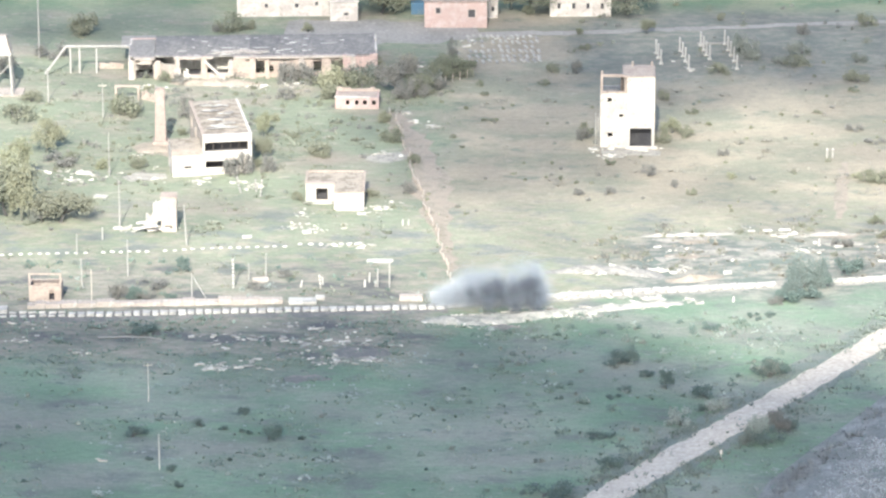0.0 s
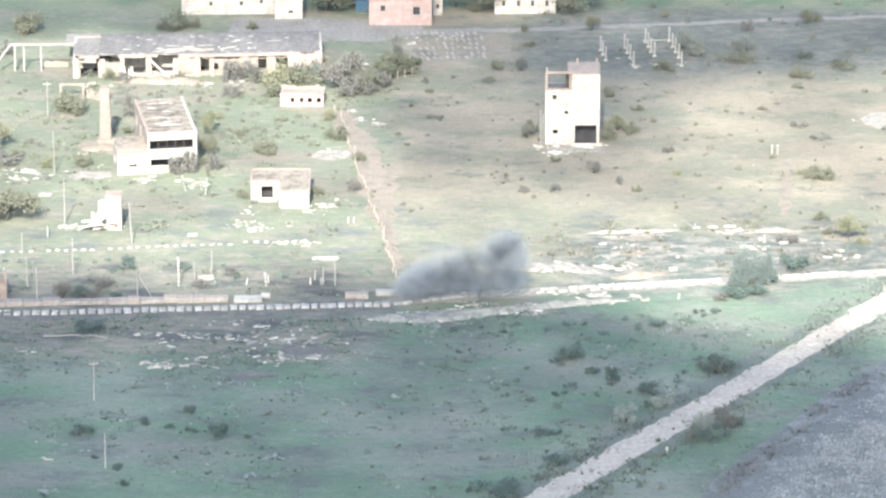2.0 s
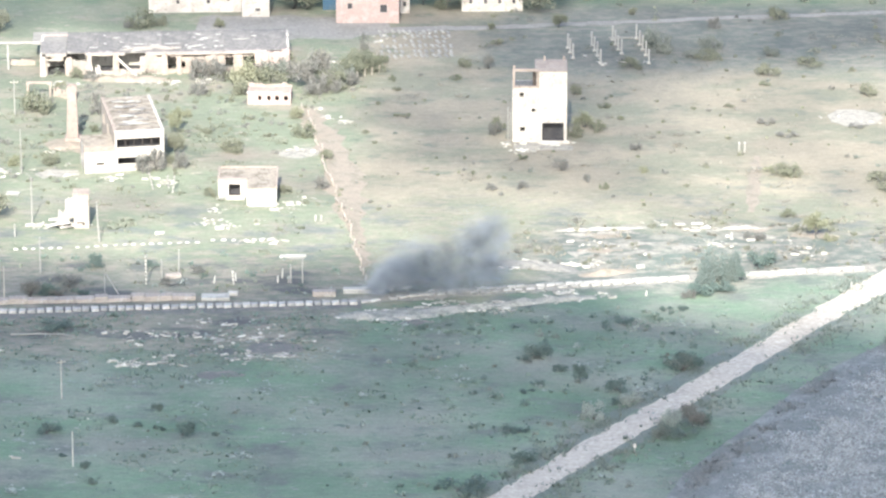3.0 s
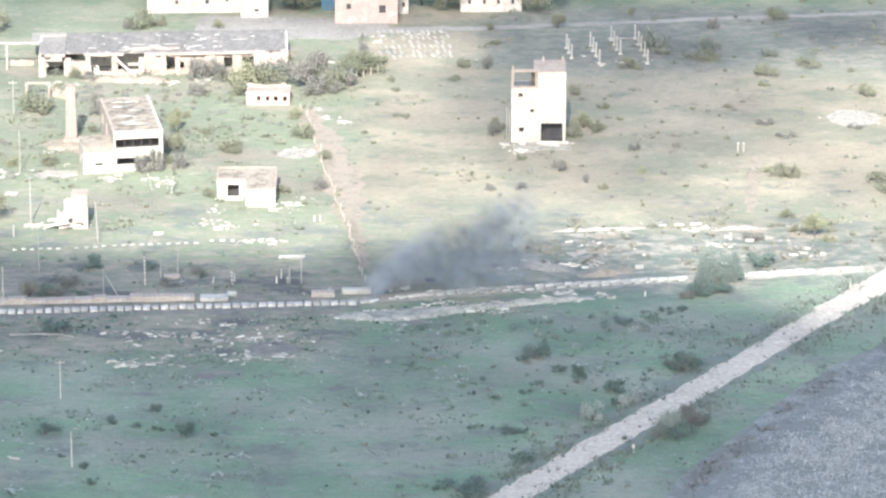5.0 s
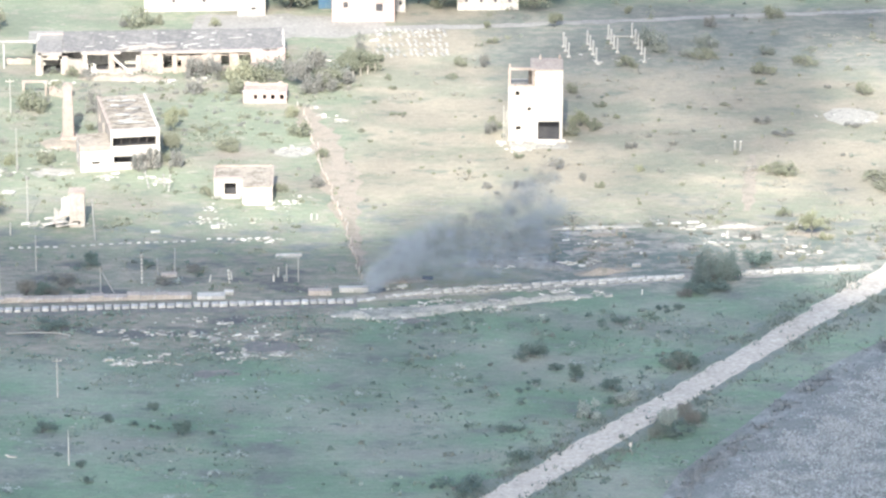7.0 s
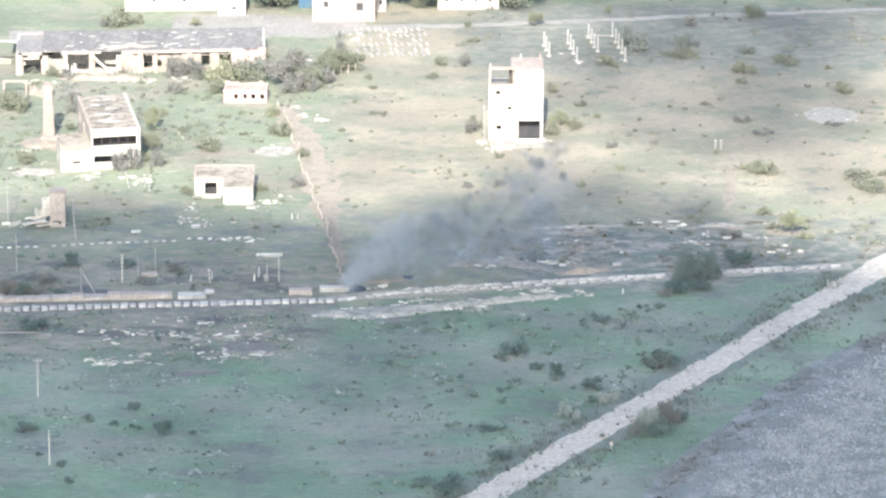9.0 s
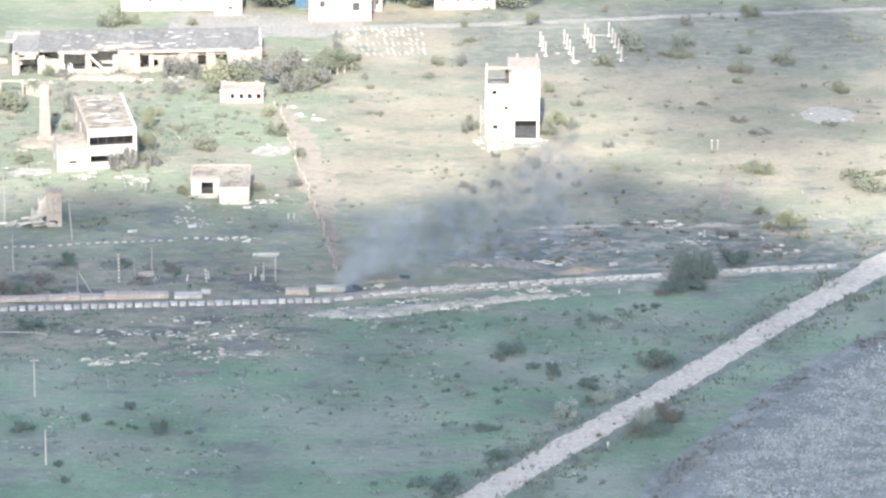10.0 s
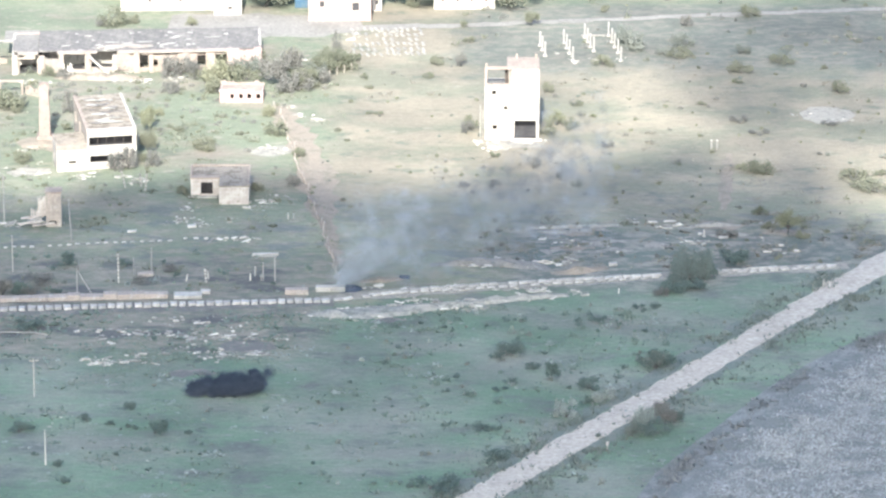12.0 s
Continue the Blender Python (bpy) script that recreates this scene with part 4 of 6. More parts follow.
house("white_barn", -58.82, 133.45, 2, 16.92, 9, 4.6, WHITEWASH, FELT_ROOF, "long white barn with small dark windows", [(5.0, 5.7, 1.6, 2.5), (10.5, 11.3, 1.6, 2.5), (14.2, 14.9, 2.0, 2.8)])
house("white_annex", -41.69, 130.89, 2, 5.04, 7, 3.6, WHITEWASH, WHITEWASH, "white annex with a flat roof beside the barn", [(2.4, 3.4, 1.0, 1.6)], 0)
house("brick_house", -24.40, 126.89, 1, 11.38, 9, 5.2, PINK_BRICK, FELT_ROOF, "pink brick house with a broken dark window", [(7.9, 9.3, 1.9, 3.5), (2.0, 3.0, 2.6, 3.8)])
house("house_lean_to", -12.90, 133.45, 1, 1.75, 5, 3.4, WHITEWASH, WHITEWASH, "white lean-to beside the brick house", [(0.5, 1.2, 1.2, 2.2)], 0)
house("white_house", -1.65, 134.55, 1, 11.16, 9, 3.9, WHITEWASH, FELT_ROOF, "white cottage with four dark windows", [(1.3, 2.0, 1.4, 2.6), (4.0, 4.7, 1.4, 2.6), (6.6, 7.3, 1.4, 2.6), (9.2, 9.9, 1.4, 2.6)])
bx = single("blue_shed", bevelled(box(bmesh.new(), -1.2, 1.2, -1, 1, 0, 2.2), 0.08), BLUE_PAINT, pose(-25.88, 136.39, 0), "small blue painted shed beside the brick house", "shed")


def hopper():
    """Loading hopper on legs over a slab."""
    b = thing("loading_hopper", -96.85, 85.63, 0, 0, "pale concrete loading hopper on four legs", "hopper")
    for x, y in ((-1.6, -1.2), (1.6, -1.2), (-1.6, 1.2), (1.6, 1.2)):
        part("leg", rod(bmesh.new(), (x * 1.25, y * 1.25, 0.3), (x, y, 7.2), 0.25, 0.22, 6), POLE_GREY, b)
    part("base_slab", bevelled(box(bmesh.new(), -3.6, 3.8, -2.2, 2.2, 0, 0.3), 0.05), LOW_WALL, b, "pale base slab")
    part("platform", box(bmesh.new(), -2.0, 2.0, -1.6, 1.6, 7.2, 7.6), CONCRETE, b)
    part("funnel", box(bmesh.new(), -1.9, 1.9, -1.5, 1.5, 7.6, 10.4, 0.55), LOW_WALL, b, "tapered pale funnel")
    part("brace", rod(bmesh.new(), (-1.9, -1.4, 2.0), (1.7, -1.3, 5.6), 0.1, 0.1, 5), POLE_GREY, b)


hopper()


def portal():
    b = thing("portal_ruin", -76.65, 81.98, 0, 0, "broken white portal frame of a demolished shed", "ruin")
    h = 2.66
    for x, hh in ((0.0, h - 0.3), (3.9, h - 0.3)):
        part("post", box(bmesh.new(), x - 0.15, x + 0.2, -0.2, 0.2, 0, hh), CREAM, b)
    part("beam", box(bmesh.new(), -0.2, 4.2, -0.2, 0.2, h - 0.3, h), CREAM, b)
    put_wall(b, "low_wall", 4.4, 0.4, 0, -35, 3.2, 1.8, 0.3, [], CREAM, "broken white wall", 1.2, 131)
    put_wall(b, "low_wall", 7.2, -1.5, 0, 10, 1.4, 2.6, 0.3, [], CREAM, "broken cream wall", 1.4, 132)


portal()
low = thing("garden_wall", -81.29, 100.43, 0, 2, "low pale-pink ruined wall beside the pipe rack", "wall")
put_wall(low, "course", 0, 0, 0, 0, 4.4, 1.3, 0.3, [], CREAM, "", 0.5, 133)
for x, y, sx in ((-78.48, 40.58, 2.6), (-74.59, 28.15, 2.2)):
    slab(x, y, -14, (sx, 1.1, 0.3), PALE_CONCRETE, "pale slab lying in the grass", 6)


# Rail hut with an open steel frame on its roof.
def rail_hut():
    b = thing("rail_hut", -81.20, -22.78, 0, 1, "small cream rail hut with a steel frame above", "hut")
    w, h = 5.0, 2.6
    four_walls(b, 0, w, 0, 3.6, h, 0.3, [(w * 0.62, w * 0.78, 0.25, 1.9)], CREAM, [], [], [], 0, 0.25, 91)
    for x, y in ((0.0, 0.0), (w - 0.25, 0.0)):
        part("post", box(bmesh.new(), x, x + 0.25, y, y + 0.25, h, h + 1.7), CREAM, b)
    for y in (0.0,):
        part("beam", box(bmesh.new(), 0, w, y, y + 0.25, h + 1.71, h + 1.95), CREAM, b)


rail_hut()


# Ruined boundary wall running away from the track.
def boundary_wall():
    rng = random.Random(101)
    b = thing("boundary_wall", 0, 0, 0, 0, "ruined low brick boundary wall with a crooked top", "wall", kind="structure")
    pts = [(-16.12, -14.26), (-17.92, 0.27), (-20.18, 17.03), (-21.96, 30.05), (-23.63, 40.44), (-25.23, 54.18), (-27.36, 68.35), (-28.96, 76.42)]
    for i, ((ax, ay), (bx2, by2)) in enumerate(zip(pts, pts[1:])):
        long = math.hypot(bx2 - ax, by2 - ay)
        n = max(3, int(long / 2.4))
        for k in range(n):
            if rng.random() < (0.12 if i < 4 else 0.35):
                continue
            hh = rng.uniform(0.3, 0.8) if i < 4 else rng.uniform(0.3, 1.0)
            bm = wall_bm(long / n - 0.05, hh, 0.2, (), 0.35, rng.randint(0, 999))
            p = part("panel", bm, LOW_WALL, b)
            p.matrix_basis = pose(ax + (bx2 - ax) * k / n + rng.uniform(-0.3, 0.3), ay + (by2 - ay) * k / n, 0, rng.uniform(-14, 14), 0, math.degrees(math.atan2(by2 - ay, bx2 - ax)) + rng.uniform(-9, 9))


boundary_wall()


# ---- poles, posts and columns ----
def utility_pole(x, y, h, r, lean=0.0, arm=0, label="grey concrete utility pole standing in the grass", material=None, brace=None):
    p = thing("utility_pole", x, y, 0, random.Random(int(x * 10)).uniform(-20, 20) if not brace else 0, label, "pole", "utility poles")
    r *= 0.72
    p.matrix_basis = p.matrix_basis @ pose(0, 0, 0, 0, lean, 0)
    part("shaft", rod(bmesh.new(), (0, 0, -0.2), (0, 0, h), r, r * 0.65), material or POLE_GREY, p)
    part("cap", rod(bmesh.new(), (0, 0, h), (0, 0, h + 0.12), r * 0.8, r * 0.4), CONCRETE, p)
    for k in range(arm):
        z = h - 0.35 - 0.6 * k
        a = part("crossarm", box(bmesh.new(), -0.7, 0.7, -0.12, -0.04, z, z + 0.1), POLE_WOOD, p, "short wooden crossarm")
        for s in (-0.6, 0.6):
            part("insulator", rod(bmesh.new(), (s, -0.08, z + 0.1), (s, -0.08, z + 0.28), 0.05, 0.03, 6), WHITEWASH, a)
    if brace:
        part("brace", rod(bmesh.new(), (brace, 0, -0.1), (0.1, 0, h - 0.2), r * 0.9, r * 0.7), material or POLE_GREY, p, "slanting brace")
    return p


utility_pole(-59.39, -66.10, 5.95, 0.17, 0, 1, "pale concrete utility pole with a short crossarm", PALE_CONCRETE)
utility_pole(-55.75, -93.05, 5.18, 0.16, 0, 0, "pale bare utility pole in the near meadow", PALE_CONCRETE)
utility_pole(-70.27, 13.63, 7.62, 0.17, 0, 0)
utility_pole(-58.86, 4.40, 6.61, 0.20, -3, 0)
utility_pole(-66.95, -10.81, 5.86, 0.17, 0, 0)
utility_pole(-56.15, -22.12, 4.41, 0.15, 0, 0, "pole with a slanting brace beside the low wall", None, 2.43)
utility_pole(-45.40, -10.81, 3.81, 0.16, 1, 0)
utility_pole(-47.94, -12.41, 2.69, 0.14, -1, 0)
utility_pole(-77.95, 71.17, 6.17, 0.15, 0, 1)
utility_pole(-74.17, 39.44, 7.45, 0.13, 0, 0)
utility_pole(-71.53, -22.88, 5.24, 0.13, 0, 0, "thin pole beside the low wall", POLE_WOOD)
utility_pole(-73.55, -16.89, 4.81, 0.16, -1, 0)
utility_pole(-88.26, 80.46, 5.92, 0.20, 0, 0)
utility_pole(-92.44, 106.84, 12.54, 0.22, 0, 2)
utility_pole(-75.82, -0.79, 3.30, 0.12, 0, 0)
utility_pole(-72.47, 7.01, 1.90, 0.2, 0, 0)


def pipe_rack():
    """Raised pipe on thin legs beside the warehouse."""
    b = thing("pipe_rack", -86.13, 97.61, 0, 2, "raised pale pipe on thin concrete legs", "pipe rack")
    h = 4.6
    for x in (0.0, 1.6, 4.6):
        part("leg", box(bmesh.new(), x, x + 0.3, 0, 0.3, 0, h), POLE_GREY, b)
    part("pipe", rod(bmesh.new(), (-0.6, 0.15, h + 0.25), (10.2, 0.15, h + 0.25), 0.25, 0.25, 10), POLE_GREY, b)
    part("pipe", rod(bmesh.new(), (-0.6, 0.15, h + 0.25), (-4.2, -2.5, 0.6), 0.2, 0.2, 10), POLE_GREY, b, "slanting pale pipe")


pipe_rack()


def post_frame():
    """Gate of concrete posts with a beam."""
    b = thing("gate_frame", -29.76, -15.06, 0, 0, "ruined gate of pale posts with a beam across", "gate")
    for x, h in ((0.0, 1.21), (1.6, 0.9), (1.93, 2.97), (3.76, 4.08)):
        part("post", box(bmesh.new(), x - 0.1, x + 0.1, -0.1, 0.1, 0, h, 0.85), POLE_GREY, b)
    x0, x1 = 1.75, 3.85
    part("beam", box(bmesh.new(), x0 - 0.3, x1 + 0.2, -0.14, 0.14, 3.94, 4.13), POLE_GREY, b)


post_frame()


def broken_post(x, y, h, lean):
    b = thing("broken_post", x, y, 0, 10, "short broken concrete post in the weeds", "post", "broken posts")
    b.matrix_basis = b.matrix_basis @ pose(0, 0, 0, 0, lean, 0)
    if h > 2.0:
        part("core", box(bmesh.new(), -0.07, 0.07, -0.07, 0.07, -0.1, h), RUST, b, "rusty core showing between the pieces")
        z, step_up = 0.0, 0.62
        while z < h - 0.3:
            part("segment", bevelled(box(bmesh.new(), -0.13, 0.13, -0.13, 0.13, z, min(h, z + 0.46)), 0.03), POLE_GREY if y > 20 else PALE_CONCRETE, b)
            z += step_up
    else:
        part("shaft", bevelled(box(bmesh.new(), -0.12, 0.12, -0.12, 0.12, -0.1, h, 0.8), 0.03), PALE_CONCRETE, b)
    part("rebar", rod(bmesh.new(), (0.03, 0, h), (0.1, 0.05, h + 0.35), 0.03, 0.02, 5), RUST, b)


for x, y, h, lean in ((-50.18, -16.11, 5.18, 0), (-36.63, -16.11, 2.31, -4), (-29.85, -15.06, 1.11, 2), (-51.92, 30.93, 3.01, -12), (-48.59, 29.17, 3.39, 6),
                      (-49.37, 31.52, 2.2, -4), (-24.85, 14.76, 1.05, 0), (-23.94, 14.76, 1.05, 0), (-39.73, -15.32, 1.2, 10), (-29.22, -12.96, 1.6, 3), (-36.36, -14.41, 1.4, -3),
                      (27.02, -21.08, 0.9, 4), (58.79, -17.95, 1.3, 0), (59.62, -18.47, 1.1, 5), (41.52, 7.18, 0.8, 0)):
    broken_post(x, y, h, lean)


def column_field():
    """Bare columns of a building that was never finished."""
    proto = None
    rows = [[(17.35, 111.21), (17.70, 108.41), (18.13, 104.94)], [(21.61, 112.61), (22.05, 109.46), (22.48, 106.33), (22.97, 101.84)],
            [(25.44, 116.14), (25.88, 113.32), (26.29, 110.16), (26.83, 107.72)], [(29.74, 117.21), (30.22, 113.32), (30.63, 110.16), (31.12, 106.67), (31.46, 101.84)]]
    for row in rows:
        for k, (x, y) in enumerate(row):
            if proto is None:
                proto = thing("concrete_column", x, y, 0, 0, "bare white concrete column of an unfinished building", "column", "columns of the unfinished building")
                part("shaft", bevelled(box(bmesh.new(), -0.15, 0.15, -0.15, 0.15, 0.3, 2.75), 0.04), POLE_GREY, proto)
                part("footing", bevelled(box(bmesh.new(), -0.35, 0.35, -0.35, 0.35, 0, 0.3), 0.04), CONCRETE, proto)
            else:
                copy_thing(proto, pose(x, y, 0, 0, 0, 3 * k))
    beam = single("fallen_beam", bevelled(box(bmesh.new(), -2.2, 2.2, -0.14, 0.14, 0, 0.25), 0.04), WHITE_SLAB, pose(27.00, 117.56, 0, 0, 0, -2), "white beam lying between the columns", "beam")


column_field()


def marker_posts():
    proto = thing("marker_post", 44.89, 51.09, 0, 0, "short white marker post in the straw field", "post", "white marker posts")
    part("shaft", bevelled(box(bmesh.new(), -0.14, 0.14, -0.14, 0.14, 0, 1.59, 0.9), 0.04), WHITE_SLAB, proto)
    part("cap", box(bmesh.new(), -0.17, 0.17, -0.17, 0.17, 1.59, 1.69), WHITEWASH, proto)
    copy_thing(proto, pose(45.84, 51.09, 0))


marker_posts()
sign = thing("road_marker", 23.25, -87.37, 0, 0, "small white marker on a stake beside the dirt road", "marker")
part("stake", rod(bmesh.new(), (0, 0, 0), (0, 0, 1.0), 0.06, 0.06), POLE_WOOD, sign)
part("plate", bevelled(box(bmesh.new(), -0.18, 0.18, -0.1, -0.06, 0.75, 1.35), 0.02), WHITEWASH, sign, "white plate")


# Stacked rows of foundation slabs laid out behind the field.
def slab_field():
    rng = random.Random(111)
    b = thing("slab_field", 0, 0, 0, 0, "grid of pale foundation slabs laid out in rows", "foundation slabs")
    mesh = mesh_of("slab", bevelled(box(bmesh.new(), -0.26, 0.26, -0.85, 0.85, 0, 0.22), 0.05), WHITE_SLAB)
    for j in range(6):
        for i in range(12):
            if rng.random() < 0.1:
                continue
            u, v = i / 11, j / 5
            x = -15.94 * (1 - u) + -3.61 * u
            y = (105.63 * (1 - u) + 106.33 * u) * (1 - v) + 121.13 * v
            s = new("slab", mesh)
            s.parent = b
            s.matrix_basis = pose(x + (v - 0.5) * -0.8 + rng.uniform(-0.2, 0.2), y + rng.uniform(-0.5, 0.5), 0, rng.uniform(-4, 4), rng.uniform(-4, 4), 14 + rng.uniform(-8, 8))


slab_field()


def wire_fence():
    """Old fence posts with two wires beside the thicket."""
    b = thing("wire_fence", -24.79, 87.62, 0, 0, "old dark fence posts with slack wire", "fence")
    end = Vector((-16.08, 96.03, 0)) - Vector((-24.79, 87.62, 0))
    for k in range(8):
        p = end * (k / 7)
        part("post", rod(bmesh.new(), (p.x, p.y, 0), (p.x + 0.05, p.y, 1.5), 0.09, 0.07, 6), POLE_WOOD, b)
    for z in (0.7, 1.3):
        part("wire", rod(bmesh.new(), (0, 0, z), (end.x, end.y, z), 0.015, 0.015, 4), RUST, b)


wire_fence()


def old_pipe():
    b = thing("old_pipe", -69.18, -39.16, 0, 0, "thin pale pipe lying in the meadow", "pipe")
    pts = [(-69.18, -39.16), (-64.97, -38.66), (-61.55, -38.91), (-59.44, -39.90)]
    for p, q in zip(pts, pts[1:]):
        part("length", rod(bmesh.new(), (p[0] - pts[0][0], p[1] - pts[0][1], 0.1), (q[0] - pts[0][0], q[1] - pts[0][1], 0.1), 0.11, 0.11), POLE_GREY, b)


old_pipe()


# ---- rubble: heaps and strewn pieces ----
def rubble_patch(cx, cy, rx, ry, n, size, material, label, seed):
    rng = random.Random(seed)
    size = min(size, 0.36)
    verts, faces = [], []
    heaps = []
    for _ in range(max(3, n // 8)):
        a, r = rng.uniform(0, math.tau), math.sqrt(rng.random())
        heaps.append((cx + rx * r * math.cos(a), cy + ry * r * math.sin(a)))
    for _ in range(int(1.3 * n)):
        hx, hy = rng.choice(heaps)
        s = size * rng.choice((0.5, 0.7, 1.0, 1.7))
        m = pose(hx + rng.gauss(0, 0.1 * rx + 0.5), hy + rng.gauss(0, 0.08 * ry + 0.35), s * 0.12, rng.uniform(-14, 14), rng.uniform(-14, 14), rng.uniform(-30, 30))
        k = len(verts)
        dims = (s * rng.uniform(0.6, 2.8), s * rng.uniform(0.4, 1.1), s * rng.uniform(0.15, 0.5))
        for z in (-0.5, 0.5):
            for x, y in ((-0.5, -0.5), (0.5, -0.5), (0.5, 0.5), (-0.5, 0.5)):
                verts.append(m @ Vector((x * dims[0] * rng.uniform(0.7, 1.1), y * dims[1] * rng.uniform(0.7, 1.1), z * dims[2])))
        faces += [tuple(k + i for i in f) for f in ((3, 2, 1, 0), (4, 5, 6, 7), (0, 1, 5, 4), (1, 2, 6, 5), (2, 3, 7, 6), (3, 0, 4, 7))]
    me = bpy.data.meshes.new("rubble")
    me.from_pydata(verts, [], faces)
    me.materials.append(material)
    tagged(new("rubble", me), label, "rubble", kind="stuff")


PALE = "pale broken concrete strewn in the weeds"
for k, (x, y, rx, ry, n, s, m) in enumerate([
        (-38.42, -42.63, 16, 12, 130, 0.42, RUBBLE), (-25.76, -41.39, 3.2, 0.7, 14, 0.7, RUBBLE), (-26.40, -47.78, 3.6, 0.7, 16, 0.75, RUBBLE), (-34.74, -49.24, 2.4, 1.6, 14, 0.6, RUBBLE),
        (-49.31, -51.17, 5, 4, 60, 0.45, RUBBLE), (-42.00, -38.91, 5, 3, 20, 0.6, RUBBLE), (-14.09, -30.09, 7, 2.5, 70, 0.42, RUBBLE), (1.38, -26.26, 10, 2.5, 90, 0.42, RUBBLE),
        (15.28, -21.61, 6, 2.5, 50, 0.45, RUBBLE), (22.04, 4.40, 9, 9, 18, 0.4, RUBBLE), (35.71, 9.97, 10, 8, 14, 0.4, RUBBLE), (42.71, 5.79, 4, 5, 12, 0.6, RUBBLE),
        (54.91, 0.27, 6, 8, 16, 0.5, RUBBLE), (-35.94, 19.89, 8, 7, 28, 0.65, RUBBLE), (-25.99, 22.77, 6, 5, 18, 0.7, RUBBLE), (-43.79, 12.78, 9, 7, 22, 0.5, RUBBLE),
        (-34.57, 8.57, 6, 6, 24, 0.6, RUBBLE), (-28.70, 50.17, 4.5, 4, 14, 0.5, RUBBLE), (-70.29, 38.94, 8, 6, 16, 0.6, RUBBLE), (-68.66, 54.18, 5, 6, 16, 0.5, RUBBLE),
        (8.15, 53.25, 3, 4, 40, 0.9, RUBBLE), (14.32, 53.87, 5, 2, 30, 0.6, RUBBLE), (-45.82, 91.30, 9, 4, 30, 0.7, RUBBLE), (-52.83, 92.98, 7, 4, 40, 0.8, RUBBLE),
        (-72.72, 87.95, 5, 3, 16, 1.1, RUBBLE), (-49.67, 36.85, 4, 4, 20, 0.9, RUBBLE), (-65.50, 12.78, 4.5, 3, 26, 0.9, RUBBLE), 
        (-23.10, 71.56, 4, 6, 20, 0.8, RUBBLE), (-8.51, 115.43, 9, 9, 12, 0.35, RUBBLE), (65.30, 70.91, 5, 3.5, 8, 0.5, RUBBLE), (25.72, 107.72, 6, 10, 12, 0.4, RUBBLE),
        (-26.50, 106.67, 9, 5, 30, 0.8, RUBBLE), (-58.81, 34.47, 8, 5, 20, 0.8, RUBBLE), (-77.63, 41.50, 8, 6, 40, 1.0, RUBBLE), (-76.36, -39.52, 7, 8, 26, 0.6, RUBBLE),
        (-7.31, -19.78, 7, 2.5, 40, 0.5, RUBBLE), (-11.53, -29.07, 5, 1.6, 90, 0.4, RUBBLE), (-3.79, -27.80, 5, 1.4, 90, 0.4, RUBBLE), (5.83, -7.33, 8, 2.5, 50, 0.4, RUBBLE), (15.54, -7.86, 6, 4, 26, 0.4, RUBBLE), (5.75, -18.47, 10, 2, 40, 0.5, RUBBLE), (45.11, 0.27, 14, 6, 20, 0.4, RUBBLE), (-52.21, -88.03, 14, 22, 10, 0.5, RUBBLE)]):
    rubble_patch(x, y, rx, ry, n, s, m, PALE, 200 + k)


# ---- vegetation ----
def leaf(bm, c, s, rng):
    t = Euler((rng.uniform(0, 6.3), rng.uniform(0, 6.3), rng.uniform(0, 6.3))).to_matrix()
    bm.faces.new([bm.verts.new(c + t @ Vector(q) * s) for q in ((-0.5, -0.3, 0), (0.5, -0.3, 0.1), (0.6, 0.35, 0), (-0.4, 0.4, 0.1))])


def plant(name, material, seed, leaves, height, spread, trunk, clumps, label, category, leaf_size):
    """Stems that fork into limbs, and a crown of many leaves in uneven clumps with gaps, about 1 m in radius."""
    rng = random.Random(seed)
    p = thing(name, 0, 0, 0, 0, label, category)
    wood = bmesh.new()
    stems = 1 if trunk > 0.3 else 4
    tips = []
    for s in range(stems):
        base = Vector((rng.uniform(-0.1, 0.1), rng.uniform(-0.1, 0.1), -0.05)) * (0 if stems == 1 else 1)
        fork = base + Vector((rng.uniform(-0.2, 0.2), rng.uniform(-0.2, 0.2), trunk))
        rod(wood, base, fork, 0.07, 0.05, 6)
        for _ in range(max(2, clumps // stems)):
            a, r = rng.uniform(0, math.tau), spread * math.sqrt(rng.uniform(0.05, 1))
            tip = Vector((r * math.cos(a), r * math.sin(a), trunk + (height - trunk) * rng.uniform(0.15, 1.0) * (1 - 0.45 * (r / spread) ** 2)))
            rod(wood, fork, tip, 0.035, 0.012, 4)
            tips.append(tip)
    part("trunk", wood, BARK, p)
    bm = bmesh.new()
    for k in range(leaves):
        tip = rng.choice(tips)
        c = tip + Vector([rng.gauss(0, 0.15 * spread + 0.05) for _ in range(3)])
        c.z = max(0.03, c.z)
        leaf(bm, c, leaf_size * rng.uniform(0.6, 1.3), rng)
    part("crown", bm, material, p)
    return p


KINDS = {}
for key, material, tone in (("g", LEAF_GREEN, "dark green"), ("o", LEAF_SUN_OLIVE, "sun-toned olive"), ("s", LEAF_SILVER, "silvery grey-green"), ("w", LEAF_PALE, "pale silvery"), ("y", LEAF_YELLOW, "yellowing"), ("b", LEAF_BROWN, "dry brownish")):
    KINDS[key] = [plant("bush", material, 300 + k + ord(key), 900, 1.25, 1.0, 0.15, 9 + 2 * k, f"{tone} wild bush growing in the meadow", "bush", 0.115) for k in range(3)]
    KINDS[key + "t"] = [plant("tree", material, 320 + k + ord(key), 3200, 2.3, 1.0, 0.55, 15, f"{tone} young tree with an uneven crown", "tree", 0.08) for k in range(2)]
